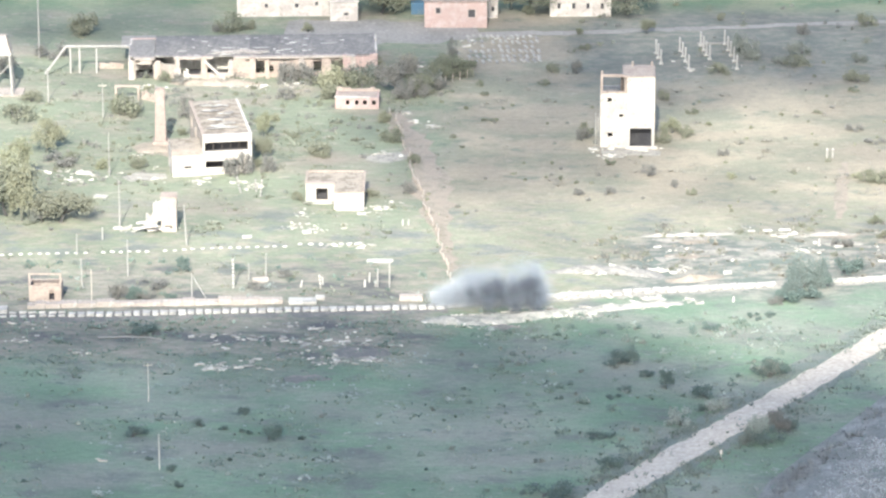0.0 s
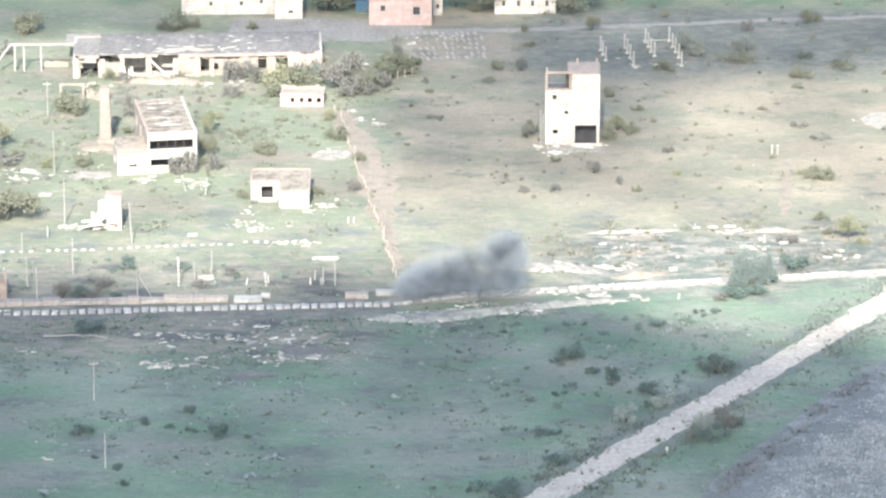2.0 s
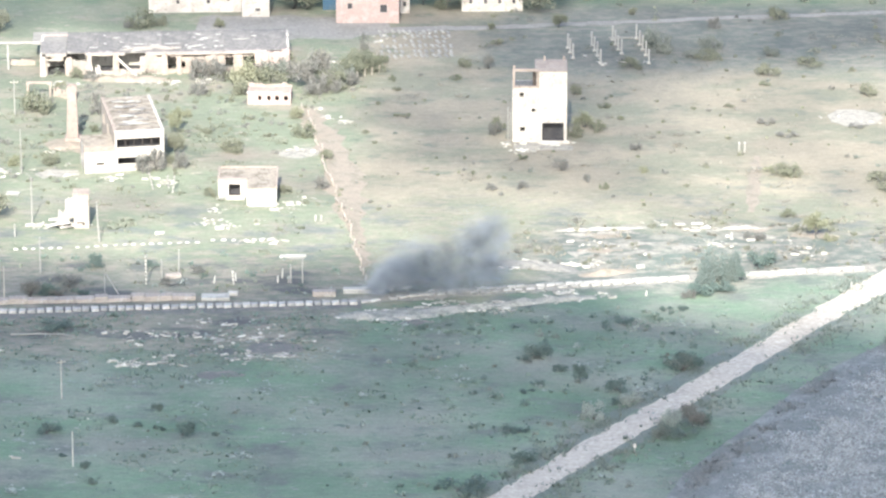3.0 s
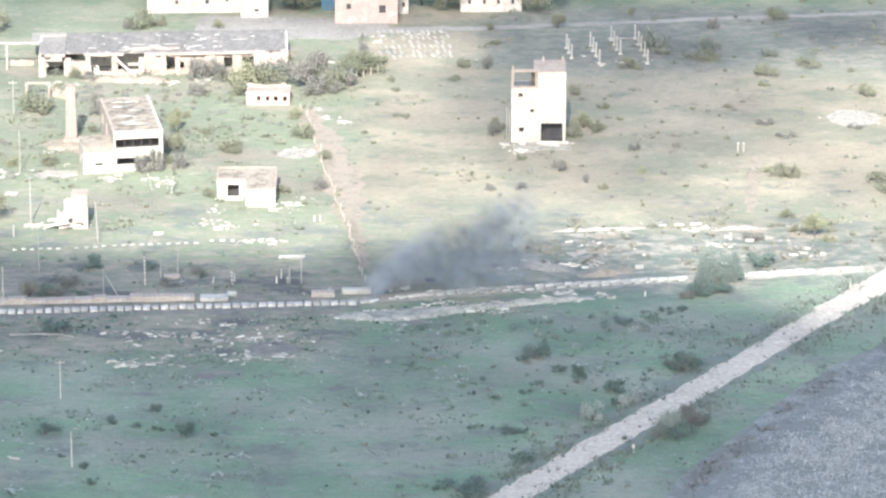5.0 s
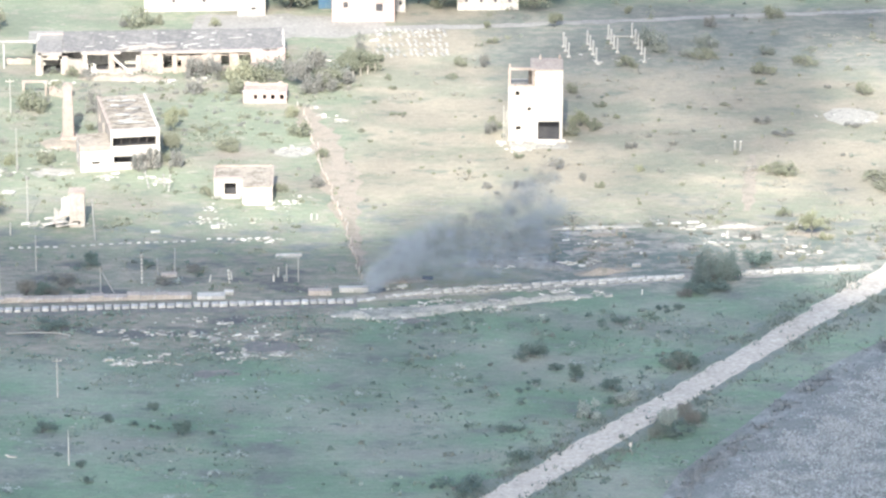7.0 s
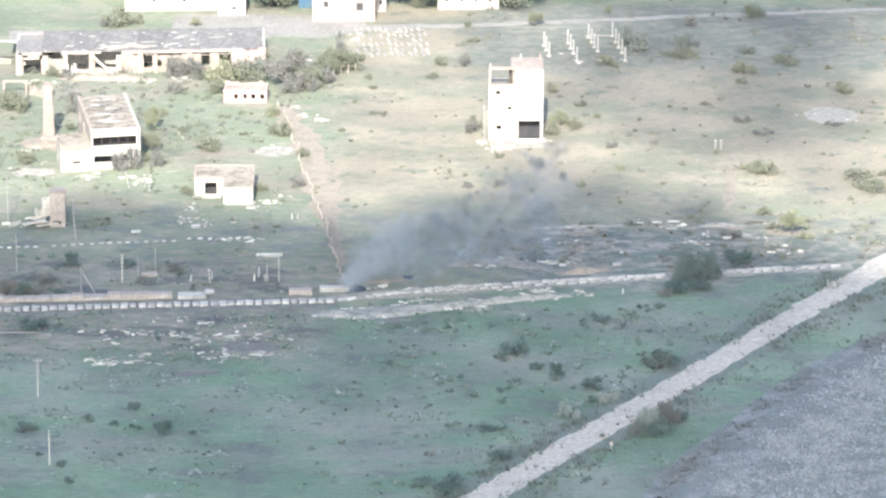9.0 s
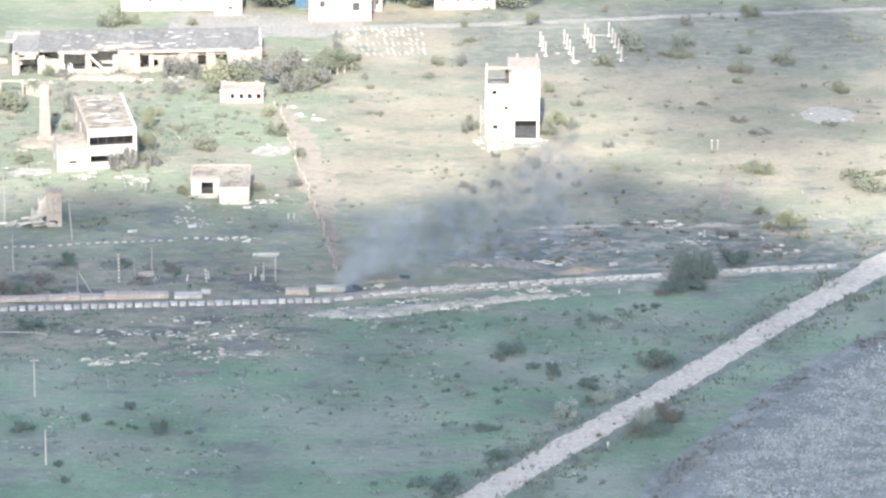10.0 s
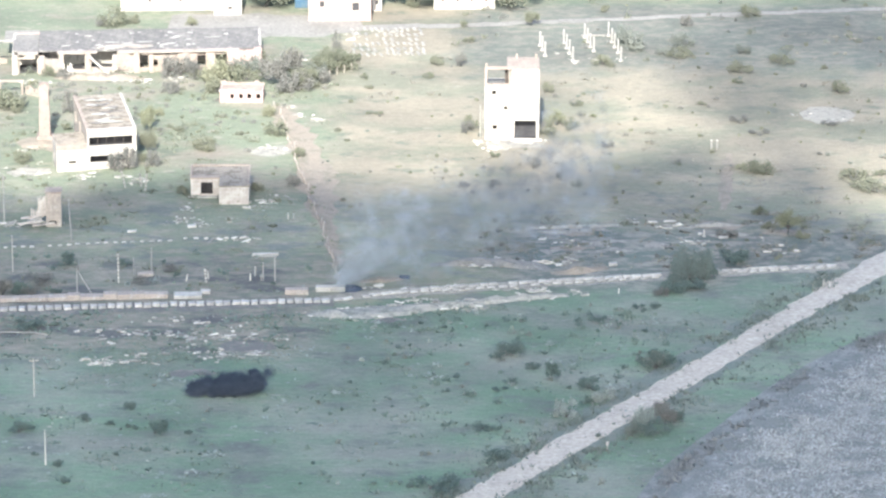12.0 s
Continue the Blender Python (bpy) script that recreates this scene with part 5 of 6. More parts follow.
KINDS["m"] = [plant("bush", LEAF_MIXED, 360 + k, 4200, 1.25, 1.0, 0.1, 22, "grey-green spreading thicket beside the lifted track", "bush", 0.06) for k in range(2)]
used = set()


def grow(kind, x, y, r, h=None, rng=random.Random(77)):
    """A plant of a kind at its place: crown radius and height in metres."""
    # Sun and shade put into leaf colour: cool green near, olive in the north.
    if kind == "b" and y < -26.26:
        kind = "g"
    if kind[0] == "g" and y > 3.02:
        kind = "o" + kind[1:]
    k = rng.randrange(len(KINDS[kind]))
    proto = KINDS[kind][k]
    tall = 1.25 if len(kind) == 1 else 2.3
    r *= (0.95 if x > 5 else 0.65) if y < -26.26 else 0.72
    h = min(h or r * tall, (2.2 if tall < 2 else 6.0) * r)
    m = pose(x, y, 0, 0, 0, rng.uniform(0, 360)) @ Matrix.Diagonal((r, r, 0.85 * h / tall, 1))
    if (kind, k) in used:
        copy_thing(proto, m)
    else:
        used.add((kind, k))
        proto.matrix_basis = m


for row in [
        ("s", 31.6, -53.4, 1.9, 2.6), ("g", 30.4, -53.10, 2.0), ("g", 31.61, -54.06, 1.3), ("gt", 16.00, -58.83, 1.1, 3.6), ("g", 13.34, -54.30, 1.1), ("g", 10.26, -47.29, 1.2), ("w", 23.62, -67.27, 1.9),
        ("w", 17.80, -74.16, 1.7, 3.0), ("g", 21.94, -63.07, 1.0), ("b", 20.97, -68.19, 0.9), ("bt", 31.9, -77.34, 1.6, 4.6), ("b", 33.2, -76.2, 1.3, 2.8), ("wt", 28.9, -79.6, 1.4, 4.4), ("s", 27.4, -80.9, 1.4, 2.0), ("g", 30.35, -80.6, 1.3, 1.2),
        ("g", 5.57, -79.14, 1.7, 1.0), ("g", 6.94, -79.59, 1.0, 0.8), ("g", 7.63, -90.87, 1.8), ("w", 1.02, -99.49, 1.5), ("b", -1.49, -102.25, 2.6, 1.3), ("b", -4.23, -101.41, 1.6, 1.0), ("g", 8.05, -49.72, 1.0), ("g", 0.49, -64.01, 1.1),
        ("g", 10.01, -60.25, 1.0, 0.9), ("b", 8.08, -63.07, 1.3, 0.8), ("g", -45.05, -71.19, 0.7, 1.3), ("g", -44.95, -78.46, 0.8, 1.8), ("g", -43.94, -79.14, 0.6, 1.0), ("g", -51.00, -76.20, 0.6, 1.7), ("g", -45.97, -89.56, 0.7, 1.4), ("g", -41.28, -95.21, 0.9),
        ("b", -41.01, -80.93, 1.2, 1.6), ("b", -47.68, -77.34, 1.0), ("g", 0.08, -78.01, 0.6, 1.4), ("g", 3.32, -78.01, 0.5, 1.2), ("g", -54.04, -93.70, 1.0, 1.8), ("g", -57.54, -89.34, 0.8), ("b", -52.57, -99.92, 0.9, 1.5),
        ("g", -36.26, -80.93, 0.8, 0.7), ("b", -60.33, -80.26, 1.4, 0.8), ("b", -63.49, -35.91, 2.0, 0.9), ("g", 29.66, -27.54, 1.0), ("g", 30.62, -29.33, 0.7), ("g", 23.62, -33.39, 0.7, 0.6),
        ("m", 39.0, -14.0, 2.0, 4.2), ("m", 40.6, -13.4, 1.6, 2.6), ("m", 37.4, -14.6, 1.8, 2.8), ("m", 35.6, -15.8, 1.6, 1.3), ("g", 36.6, -17.6, 2.2, 1.1), ("g", 38.6, -17.8, 1.6, 0.9), ("g", 40.48, -14.26, 1.3, 1.6), ("g", 36.22, -19.52, 1.6, 1.2), ("b", 33.52, -21.61, 1.6), ("g", 44.75, -6.52, 1.8), ("yt", 54.91, 7.18, 2.4, 4.6), ("y", 57.07, 5.79, 1.6),
        ("g", 50.92, 39.24, 2.4, 2.0), ("g", 52.75, 38.64, 1.4, 1.8), ("y", 49.12, 40.44, 1.3), ("b", 44.95, 5.79, 1.8), ("g", 51.94, 9.97, 1.6), ("g", 51.00, 17.03, 1.4, 1.8),
        ("g", 8.56, 47.11, 1.2), ("b", 15.05, 41.05, 1.8, 2.4), ("g", 0.56, 38.64, 0.7, 1.6), ("g", -16.24, 55.73, 0.8), ("g", -10.81, 70.27, 1.1), ("g", -12.46, 70.91, 0.5), ("g", -15.86, 77.39, 0.5, 1.0), ("g", -12.76, 85.95, 0.6), ("g", -13.63, 91.30, 0.8, 2.0), ("g", -17.88, 61.37, 0.5),
        ("g", -23.90, 47.11, 1.3, 2.4), ("g", -28.05, 59.48, 1.4, 2.6), ("y", -30.30, 69.95, 1.8, 2.6), ("g", 4.89, 63.26, 2.0, 3.4), ("b", 3.91, 60.11, 1.2, 1.6), ("y", 19.28, 64.53, 2.6, 2.8), ("g", 21.63, 62.63, 1.5, 2.2), ("g", 17.27, 59.79, 1.2, 2.2),
        ("g", 18.02, 83.63, 0.9, 1.8), ("g", 22.93, 76.09, 0.8), ("y", 25.64, 68.99, 1.0), ("b", 3.09, 98.75, 1.1, 3.2), ("g", -1.20, 99.44, 0.9, 1.6), ("g", -2.67, 92.31, 0.8), ("s", 33.85, 110.16, 2.6, 2.8), ("s", 32.46, 113.67, 1.8, 3.0), ("g", 28.30, 99.78, 2.4, 2.0),
        ("s", 39.70, 105.63, 2.4, 2.0), ("s", 42.96, 111.21, 1.4, 4.0), ("g", 41.68, 104.94, 1.6, 1.4), ("g", 4.85, 113.32, 1.8, 1.6), ("gt", 15.94, 124.00, 1.7, 3.8), ("g", 3.47, 123.28, 1.3, 2.4), ("g", 29.70, 132.72, 1.4, 2.0), ("g", 55.62, 129.79, 2.2, 2.8), ("b", 44.05, 124.00, 1.4, 3.0),
        ("g", 52.13, 94.67, 1.5, 1.8), ("g", 51.34, 89.29, 1.6, 1.0), ("g", 44.93, 97.39, 0.4, 1.2), ("g", 66.99, 97.39, 0.6, 1.6), ("g", 68.61, 82.97, 1.2, 1.8), ("b", 62.67, 86.28, 0.6, 1.2), ("s", 52.80, 106.67, 1.6, 1.8), ("g", 59.45, 100.81, 1.8, 1.2),
        ("b", 65.33, 64.53, 1.4, 0.9), ("b", 53.55, 60.11, 1.8, 0.8), ("b", 50.39, 66.75, 1.5, 1.4), ("g", 67.34, 34.47, 2.4, 1.4), ("g", 70.57, 28.58, 2.6, 1.2), ("g", 44.49, 76.09, 0.6), ("b", 27.53, 52.02, 1.0, 1.6), ("y", 28.58, 40.44, 1.2, 1.4), ("g", 72.17, 36.85, 1.8, 1.5),
        ("b", 8.41, 31.52, 1.4, 0.8), ("b", 3.33, 30.93, 1.2, 0.7), ("g", 21.82, 31.52, 0.6, 1.8), ("b", 19.12, 35.07, 0.8, 1.0),
        ("g", -39.64, 52.02, 1.7, 1.8), ("g", -38.90, 50.17, 1.2), ("yt", -49.90, 61.37, 1.6, 5.2), ("y", -48.64, 69.95, 1.3, 2.8), ("gt", -49.25, 49.55, 1.5, 3.6), ("g", -50.12, 44.98, 1.4, 2.6), ("b", -54.02, 39.54, 1.5, 2.4), ("b", -51.92, 40.44, 1.7, 3.0), ("b", -48.08, 41.95, 1.6, 2.0),
        ("b", -47.88, 92.98, 2.6, 2.4), ("b", -43.6, 92.6, 2.4, 2.0), ("y", -39.6, 91.6, 2.4, 2.6), ("o", -36.2, 92.8, 2.6, 2.2), ("o", -41.6, 90.4, 2.0, 1.6), ("b", -66.0, 92.2, 1.8, 1.8), ("o", -34.6, 90.6, 2.2, 2.0), ("b", -45.95, 93.00, 2.0, 2.4), ("g", -43.38, 91.97, 1.6, 2.2), ("y", -40.24, 87.95, 2.0, 3.2), ("g", -38.76, 82.97, 1.6, 2.8), ("s", -34.09, 94.67, 1.8, 2.2), ("b", -36.87, 94.67, 2.0, 2.2), ("g", -32.75, 98.75, 1.8, 2.6),
        ("bt", -28.12, 87.28, 2.8, 5.4), ("gt", -24.46, 86.28, 2.4, 3.6), ("b", -24.89, 83.96, 2.8, 2.4), ("b", -27.31, 82.97, 2.0, 1.8), ("g", -22.78, 85.95, 2.0, 1.6), ("s", -24.01, 87.95, 1.8, 2.4), ("b", -20.88, 88.62, 1.6, 1.8), ("y", -26.90, 103.21, 2.0, 3.4), ("s", -22.10, 90.63, 2.0, 2.0), ("gt", -19.08, 97.39, 3.8, 4.6), ("gt", -21.4, 93.2, 2.4, 3.6), ("g", -20.87, 97.39, 2.6, 2.6), ("g", -17.09, 97.05, 2.6, 2.6), ("bt", -18.74, 104.94, 1.2, 5.6), ("g", -15.58, 102.18, 1.6, 2.6),
        ("g", -74.47, 73.17, 1.9, 3.4), ("g", -73.08, 71.56, 1.3, 2.0), ("b", -70.57, 98.75, 1.6, 3.0), ("g", -68.85, 92.98, 1.4, 2.6), ("b", -63.70, 71.56, 1.8, 3.0), ("g", -64.00, 62.00, 1.4, 2.0), ("y", -71.24, 87.95, 1.2), ("g", -55.89, 125.44, 1.3, 3.4), ("g", -59.71, 124.36, 1.8, 3.2), ("b", -61.73, 124.00, 1.3, 2.6), ("y", -45.38, 124.00, 1.6, 2.4),
        ("g", -30.33, 29.17, 1.2, 1.8), ("g", -42.22, 27.12, 1.1, 1.6), ("b", -35.97, 25.09, 0.6, 1.8), ("g", -44.55, 61.37, 0.8), ("g", -42.82, 30.05, 0.8), ("b", -24.41, 31.52, 1.6, 1.4), ("g", -34.22, 58.85, 1.2, 1.0), ("b", -47.37, 82.97, 2.0, 1.4),
        ("g", -58.62, -7.86, 1.8, 1.4), ("g", -64.65, -21.08, 2.4, 1.4), ("g", -59.44, -21.08, 1.2, 1.2), ("b", -46.70, -15.85, 1.6, 0.9), ("b", -42.62, -10.01, 1.6, 1.0), ("b", -62.44, -15.85, 2.6, 1.0), ("g", -49.79, -7.86, 1.4, 1.4), ("g", 32.42, -27.54, 0.8),
        ("yt", -86.27, 15.81, 2.6, 5.6), ("gt", -89.12, 18.62, 2.8, 6.0), ("st", -83.00, 15.01, 2.4, 3.8), ("gt", -80.03, 15.34, 2.4, 3.6), ("yt", -89.04, 33.81, 3.0, 5.0), ("b", -83.22, 45.96, 3.2, 2.0), ("g", -81.00, 47.53, 2.0, 2.2), ("yt", -85.70, 52.07, 2.2, 3.8), ("y", -75.47, 43.65, 1.8, 2.6),
        ("g", -69.44, 44.66, 1.3, 1.4), ("b", -97.60, 97.43, 2.0, 2.6), ("g", -90.94, 80.75, 2.2, 2.4), ("b", -90.12, 107.92, 3.0, 3.2), ("g", -85.35, 122.18, 2.2, 3.6), ("g", -92.87, 70.93, 2.6, 1.8), ("g", -75.08, 72.83, 2.6, 3.0), ("b", -72.92, 76.12, 1.6, 2.6), ("g", -58.78, -5.41, 1.3, 2.4), ("b", -67.64, -21.51, 1.6, 1.8), ("b", -63.25, -21.96, 1.5, 1.0), ("g", -65.16, -21.99, 0.9, 1.6),
        ("gt", -30.09, 136.91, 2.4, 4.5), ("gt", -8.72, 138.99, 2.6, 5.0), ("gt", -5.07, 136.39, 2.2, 4.0), ("gt", 13.06, 137.87, 2.6, 4.2), ("gt", -32.50, 136.39, 2.2, 4.2), ("gt", -29.53, 140.85, 2.8, 5.0), ("g", -5.22, 136.19, 2.0, 2.6)]:
    grow(*row)

for key, kinds in KINDS.items():
    for k, proto in enumerate(kinds):
        if (key, k) not in used:
            for o in (*proto.children_recursive, proto):
                bpy.data.objects.remove(o)


def on_road(x, y, clear=0.4):
    for (ax, ay, aw), (bx5, by5, bw) in zip(ROAD_LINE, ROAD_LINE[1:]):
        dx, dy = bx5 - ax, by5 - ay
        u = min(1.0, max(0.0, ((x - ax) * dx + (y - ay) * dy) / (dx * dx + dy * dy)))
        if math.hypot(x - ax - u * dx, y - ay - u * dy) < aw + (bw - aw) * u + clear:
            return True
    return False


def scrub(x0, x1, y0, y1, n, r0, r1):
    """Many small bushes too slight to count, of loose leaves."""
    # Scrub north of the track takes the sun-toned leaf colour too.
    for material, tone, share in ((LEAF_SUN_OLIVE if y0 > -10.54 else GRASS_TUFT, "olive" if y0 > -10.54 else "grey-green", 0.3), (LEAF_SUN_OLIVE if y0 > -10.54 else LEAF_GREEN, "dark olive" if y0 > -10.54 else "dark green", 0.2), (LEAF_BROWN if y0 > -10.54 else LEAF_PALE, "dry brown" if y0 > -10.54 else "pale dry", 0.35 if y0 > -10.54 else 0.2), (LEAF_SILVER, "silvery", 0.15)):
        bm = bmesh.new()
        for _ in range(max(1, int(n * share))):
            x, y, r = scatter.uniform(x0, x1), scatter.uniform(y0, y1), scatter.uniform(r0, r1) * scatter.uniform(0.4, 1.0)
            if on_road(x, y, 1.0):
                continue
            for _ in range(int(26 + 30 * r)):
                c = Vector((x + scatter.gauss(0, 0.42 * r), y + scatter.gauss(0, 0.42 * r), abs(scatter.gauss(0.25, 0.4)) * r))
                leaf(bm, c, 0.22 * scatter.uniform(0.6, 1.3), scatter)
        single("scrub", bm, material, pose(0, 0, 0), f"{tone} low scrub scattered over the meadow", "scrub", kind="stuff")


# Loose small bushes over the straw field, the scrub along the track and the far edge.
scatter = random.Random(401)
for x0, x1, y0, y1, n, r0, r1 in ((9.09, 81.04, 15.61, 94.67, 60, 0.3, 0.9), (6.78, 69.18, -7.86, 15.61, 46, 0.5, 1.5),
                                  (-21.65, 7.35, 17.03, 101.49, 26, 0.3, 0.7), (-79.26, 2.96, -100.98, -35.15, 46, 0.3, 0.8),
                                  (-13.69, 34.72, -63.07, -26.26, 60, 0.4, 1.2), (-18.09, 23.91, -100.98, -63.07, 34, 0.4, 1.2), (-12.36, 29.69, -37.66, -26.26, 30, 0.4, 1.0), (-83.08, -19.71, -21.08, -2.46, 40, 0.4, 1.1),
                                  (1.63, 93.48, 101.49, 144.59, 40, 0.6, 1.6), (-88.73, -25.08, 11.37, 91.30, 50, 0.4, 1.2),
                                  (-74.78, -31.14, 90.63, 98.75, 34, 0.7, 1.7), (-54.51, -18.11, 80.67, 94.00, 26, 0.5, 1.3), (-80, -30, 58, 91, 60, 0.5, 1.4), (-84, -62, 34, 60, 26, 0.5, 1.3), (25.98, 66.59, -51.17, -15.85, 16, 0.3, 0.8)):
    scrub(x0, x1, y0, y1, int(n * 1.5), r0, r1)


def tufts(name, label, material, n, place, h0, h1, w, seed):
    """Loose tufts, alone or in clumps: each a little fan of blades."""
    rng = random.Random(seed)
    verts, faces = [], []
    left = n
    while left > 0:
        cx, cy = place(rng)
        many, reach, big = rng.choice((1, 1, 2, 4, 7, 11)), rng.uniform(0.3, 1.1), rng.choice((0.5, 0.7, 0.9, 1.2))
        for _ in range(many):
            x, y = cx + rng.gauss(0, 1.5 * reach), cy + rng.gauss(0, reach)
            h, r = big * rng.uniform(h0, h1), big * w * rng.uniform(0.5, 1.2)
            for k in range(5):
                a = rng.uniform(0, math.tau)
                lean = Vector((math.cos(a), math.sin(a), 0)) * r
                side = Vector((-math.sin(a), math.cos(a), 0)) * r * 0.4
                foot = Vector((x, y, 0)) + lean * 0.35
                i = len(verts)
                verts += [foot - side, foot + side, Vector((x, y, h * rng.uniform(0.7, 1.1))) + lean * 1.3]
                faces.append((i, i + 1, i + 2))
        left -= many
    me = bpy.data.meshes.new(name)
    me.from_pydata(verts, [], faces)
    me.materials.append(material)
    return tagged(new(name, me), label, "grass", kind="stuff")


def over(x0, x1, y0, y1, scale, keep):
    """Places over a rectangle that gather in patches and keep off the road."""
    def pick(rng):
        while True:
            x, y = rng.uniform(x0, x1), rng.uniform(y0, y1)
            if noise.noise(Vector((x * scale, y * scale, 3.0))) > keep + rng.uniform(-0.25, 0.25) and not on_road(x, y):
                return x, y
    return pick


def beside_road(side, near, far):
    """Places along one side of the road, between two distances from its middle."""
    def pick(rng):
        while True:
            (ax, ay, aw), (bx6, by6, bw) = rng.choice(list(zip(ROAD_LINE, ROAD_LINE[1:]))[:5])
            u, d = rng.random(), Vector((bx6 - ax, by6 - ay)).normalized()
            o = near + (far - near) * rng.random() ** 1.6
            x, y = ax + (bx6 - ax) * u + side * d.y * o, ay + (by6 - ay) * u - side * d.x * o
            if noise.noise(Vector((x * 0.25, y * 0.25, 5.0))) > rng.uniform(-0.5, 0.35):
                return x, y
    return pick


tufts("verge_weeds", "grey-brown weeds on the verge of the dirt road", VERGE_WEED, 1500, beside_road(-1, 2.9, 6.0), 0.2, 0.6, 0.35, 621)
tufts("verge_weeds", "dark green weeds on the verge of the dirt road", VERGE_WEED, 1300, beside_road(1, 3.0, 6.5), 0.2, 0.7, 0.35, 622)
tufts("grass", "green and brown grass tufts of the near meadow", GRASS_TUFT, 6500, over(-95, 70, -109.37, -26.26, 0.07, 0.05), 0.12, 0.4, 0.32, 501)
tufts("weeds", "brownish dry weeds along the old railway", GRASS_TUFT, 1500, over(-95, 30, -55.97, -27.54, 0.08, 0.0), 0.15, 0.45, 0.35, 502)
tufts("dry_grass", "straw-coloured dry grass of the far field", STRAW_TUFT, 2200, over(-20, 100, -10.54, 118.98, 0.05, 0.05), 0.1, 0.28, 0.4, 503)
tufts("grass", "green grass tufts between the ruined buildings", PLOT_TUFT, 2600, over(-100, -16, -21.08, 101.49, 0.06, 0.05), 0.15, 0.45, 0.35, 504)
tufts("weeds", "dark dry weeds in the scrub north of the track", STRAW_TUFT, 600, over(5, 90, -9.21, 18.46, 0.08, 0.1), 0.2, 0.5, 0.35, 505)


# Reed bed behind a low bank, in the corner beyond the dirt road.
tufts("dry_stems", "pale dry stems lying scattered in the meadow", LEAF_PALE, 420, lambda rng: (rng.uniform(-65.85, 36.36), rng.uniform(-109.37, -31.36)), 0.12, 0.3, 0.5, 611)


def reed_bed():
    edge = [(23.73, -121.61), (28.12, -106.25), (31.09, -96.71), (36.32, -86.49), (43.00, -74.16), (49.01, -62.60), (55.49, -52.62), (61.98, -44.35), (67.63, -39.41), (78.48, -32.63)]
    bm = bmesh.new()
    rng = random.Random(601)
    rows = []
    for k, (x, y) in enumerate(edge):
        a, b = edge[max(0, k - 1)], edge[min(len(edge) - 1, k + 1)]
        d = Vector((b[0] - a[0], b[1] - a[1], 0)).normalized()
        side = Vector((d.y, -d.x, 0))
        rows.append([bm.verts.new(Vector((x, y, z)) + side * o) for o, z in ((-1.5, 0.004), (1.0, 0.16), (4.0, 0.4), (8, 0.6), (14, 0.6), (60, 0.6))])
    for r0, r1 in zip(rows, rows[1:]):
        for c in range(5):
            bm.faces.new((r0[c], r0[c + 1], r1[c + 1], r1[c]))
    bmesh.ops.recalc_face_normals(bm, faces=bm.faces)
    single("reed_bank", bm, REED_GROUND, pose(0, 0, 0), "greyish dry bank of a reed bed", "bank", kind="structure")

    def place(rng):
        while True:
            x, y = rng.uniform(23.74, 67.96 + 22), rng.uniform(-115.54, -33.89)
            for (ax, ay), (bx3, by3) in zip(edge, edge[1:]):
                if ay <= y <= by3 and x > ax + (bx3 - ax) * (y - ay) / (by3 - ay) + 4.5 + 8.0 * rng.random():
                    if noise.noise(Vector((x * 0.16, y * 0.3, 1.0))) > rng.uniform(-0.45, 0.3):
                        return x, y
    t = tufts("reeds", "pale grey dry reeds and tall grass", REED_TUFT, 48000, place, 0.1, 0.34, 0.21, 602)
    t.location.z = 0.55

    def rim(rng):
        while True:
            (ax, ay), (bx4, by4) = rng.choice(list(zip(edge, edge[1:])))
            u = rng.random()
            x, y = ax + (bx4 - ax) * u + 0.2 + 9.0 * rng.random() ** 1.3, ay + (by4 - ay) * u
            if noise.noise(Vector((x * 0.13, y * 0.13, 7.0))) > rng.uniform(-0.45, 0.3):
                return x, y
    w = tufts("bank_weeds", "brownish weeds on the bank of the reed bed", BANK_WEED, 3400, rim, 0.15, 0.45, 0.35, 603)
    w.location.z = 0.2


reed_bed()


# ---- smoke, soil burst, clouds ----
def fleck_mesh(name, n, spread, size, material, seed):
    """A puff: a soft ball of tiny drifting flecks, thick in the middle and thin at its rim."""
    rng = np.random.default_rng(seed)
    c = rng.normal(0, 0.55 * spread, (n, 3))
    tri = rng.normal(0, 1, (n, 3, 3))
    tri = tri / np.linalg.norm(tri, axis=2, keepdims=True) * size * rng.uniform(0.6, 1.4, (n, 1, 1))
    verts = (c[:, None, :] + tri).reshape(-1, 3)
    me = bpy.data.meshes.new(name)
    me.from_pydata(verts.tolist(), [], np.arange(3 * n).reshape(-1, 3).tolist())
    me.materials.append(material)
    return me


SMOKE, BURST = [], []


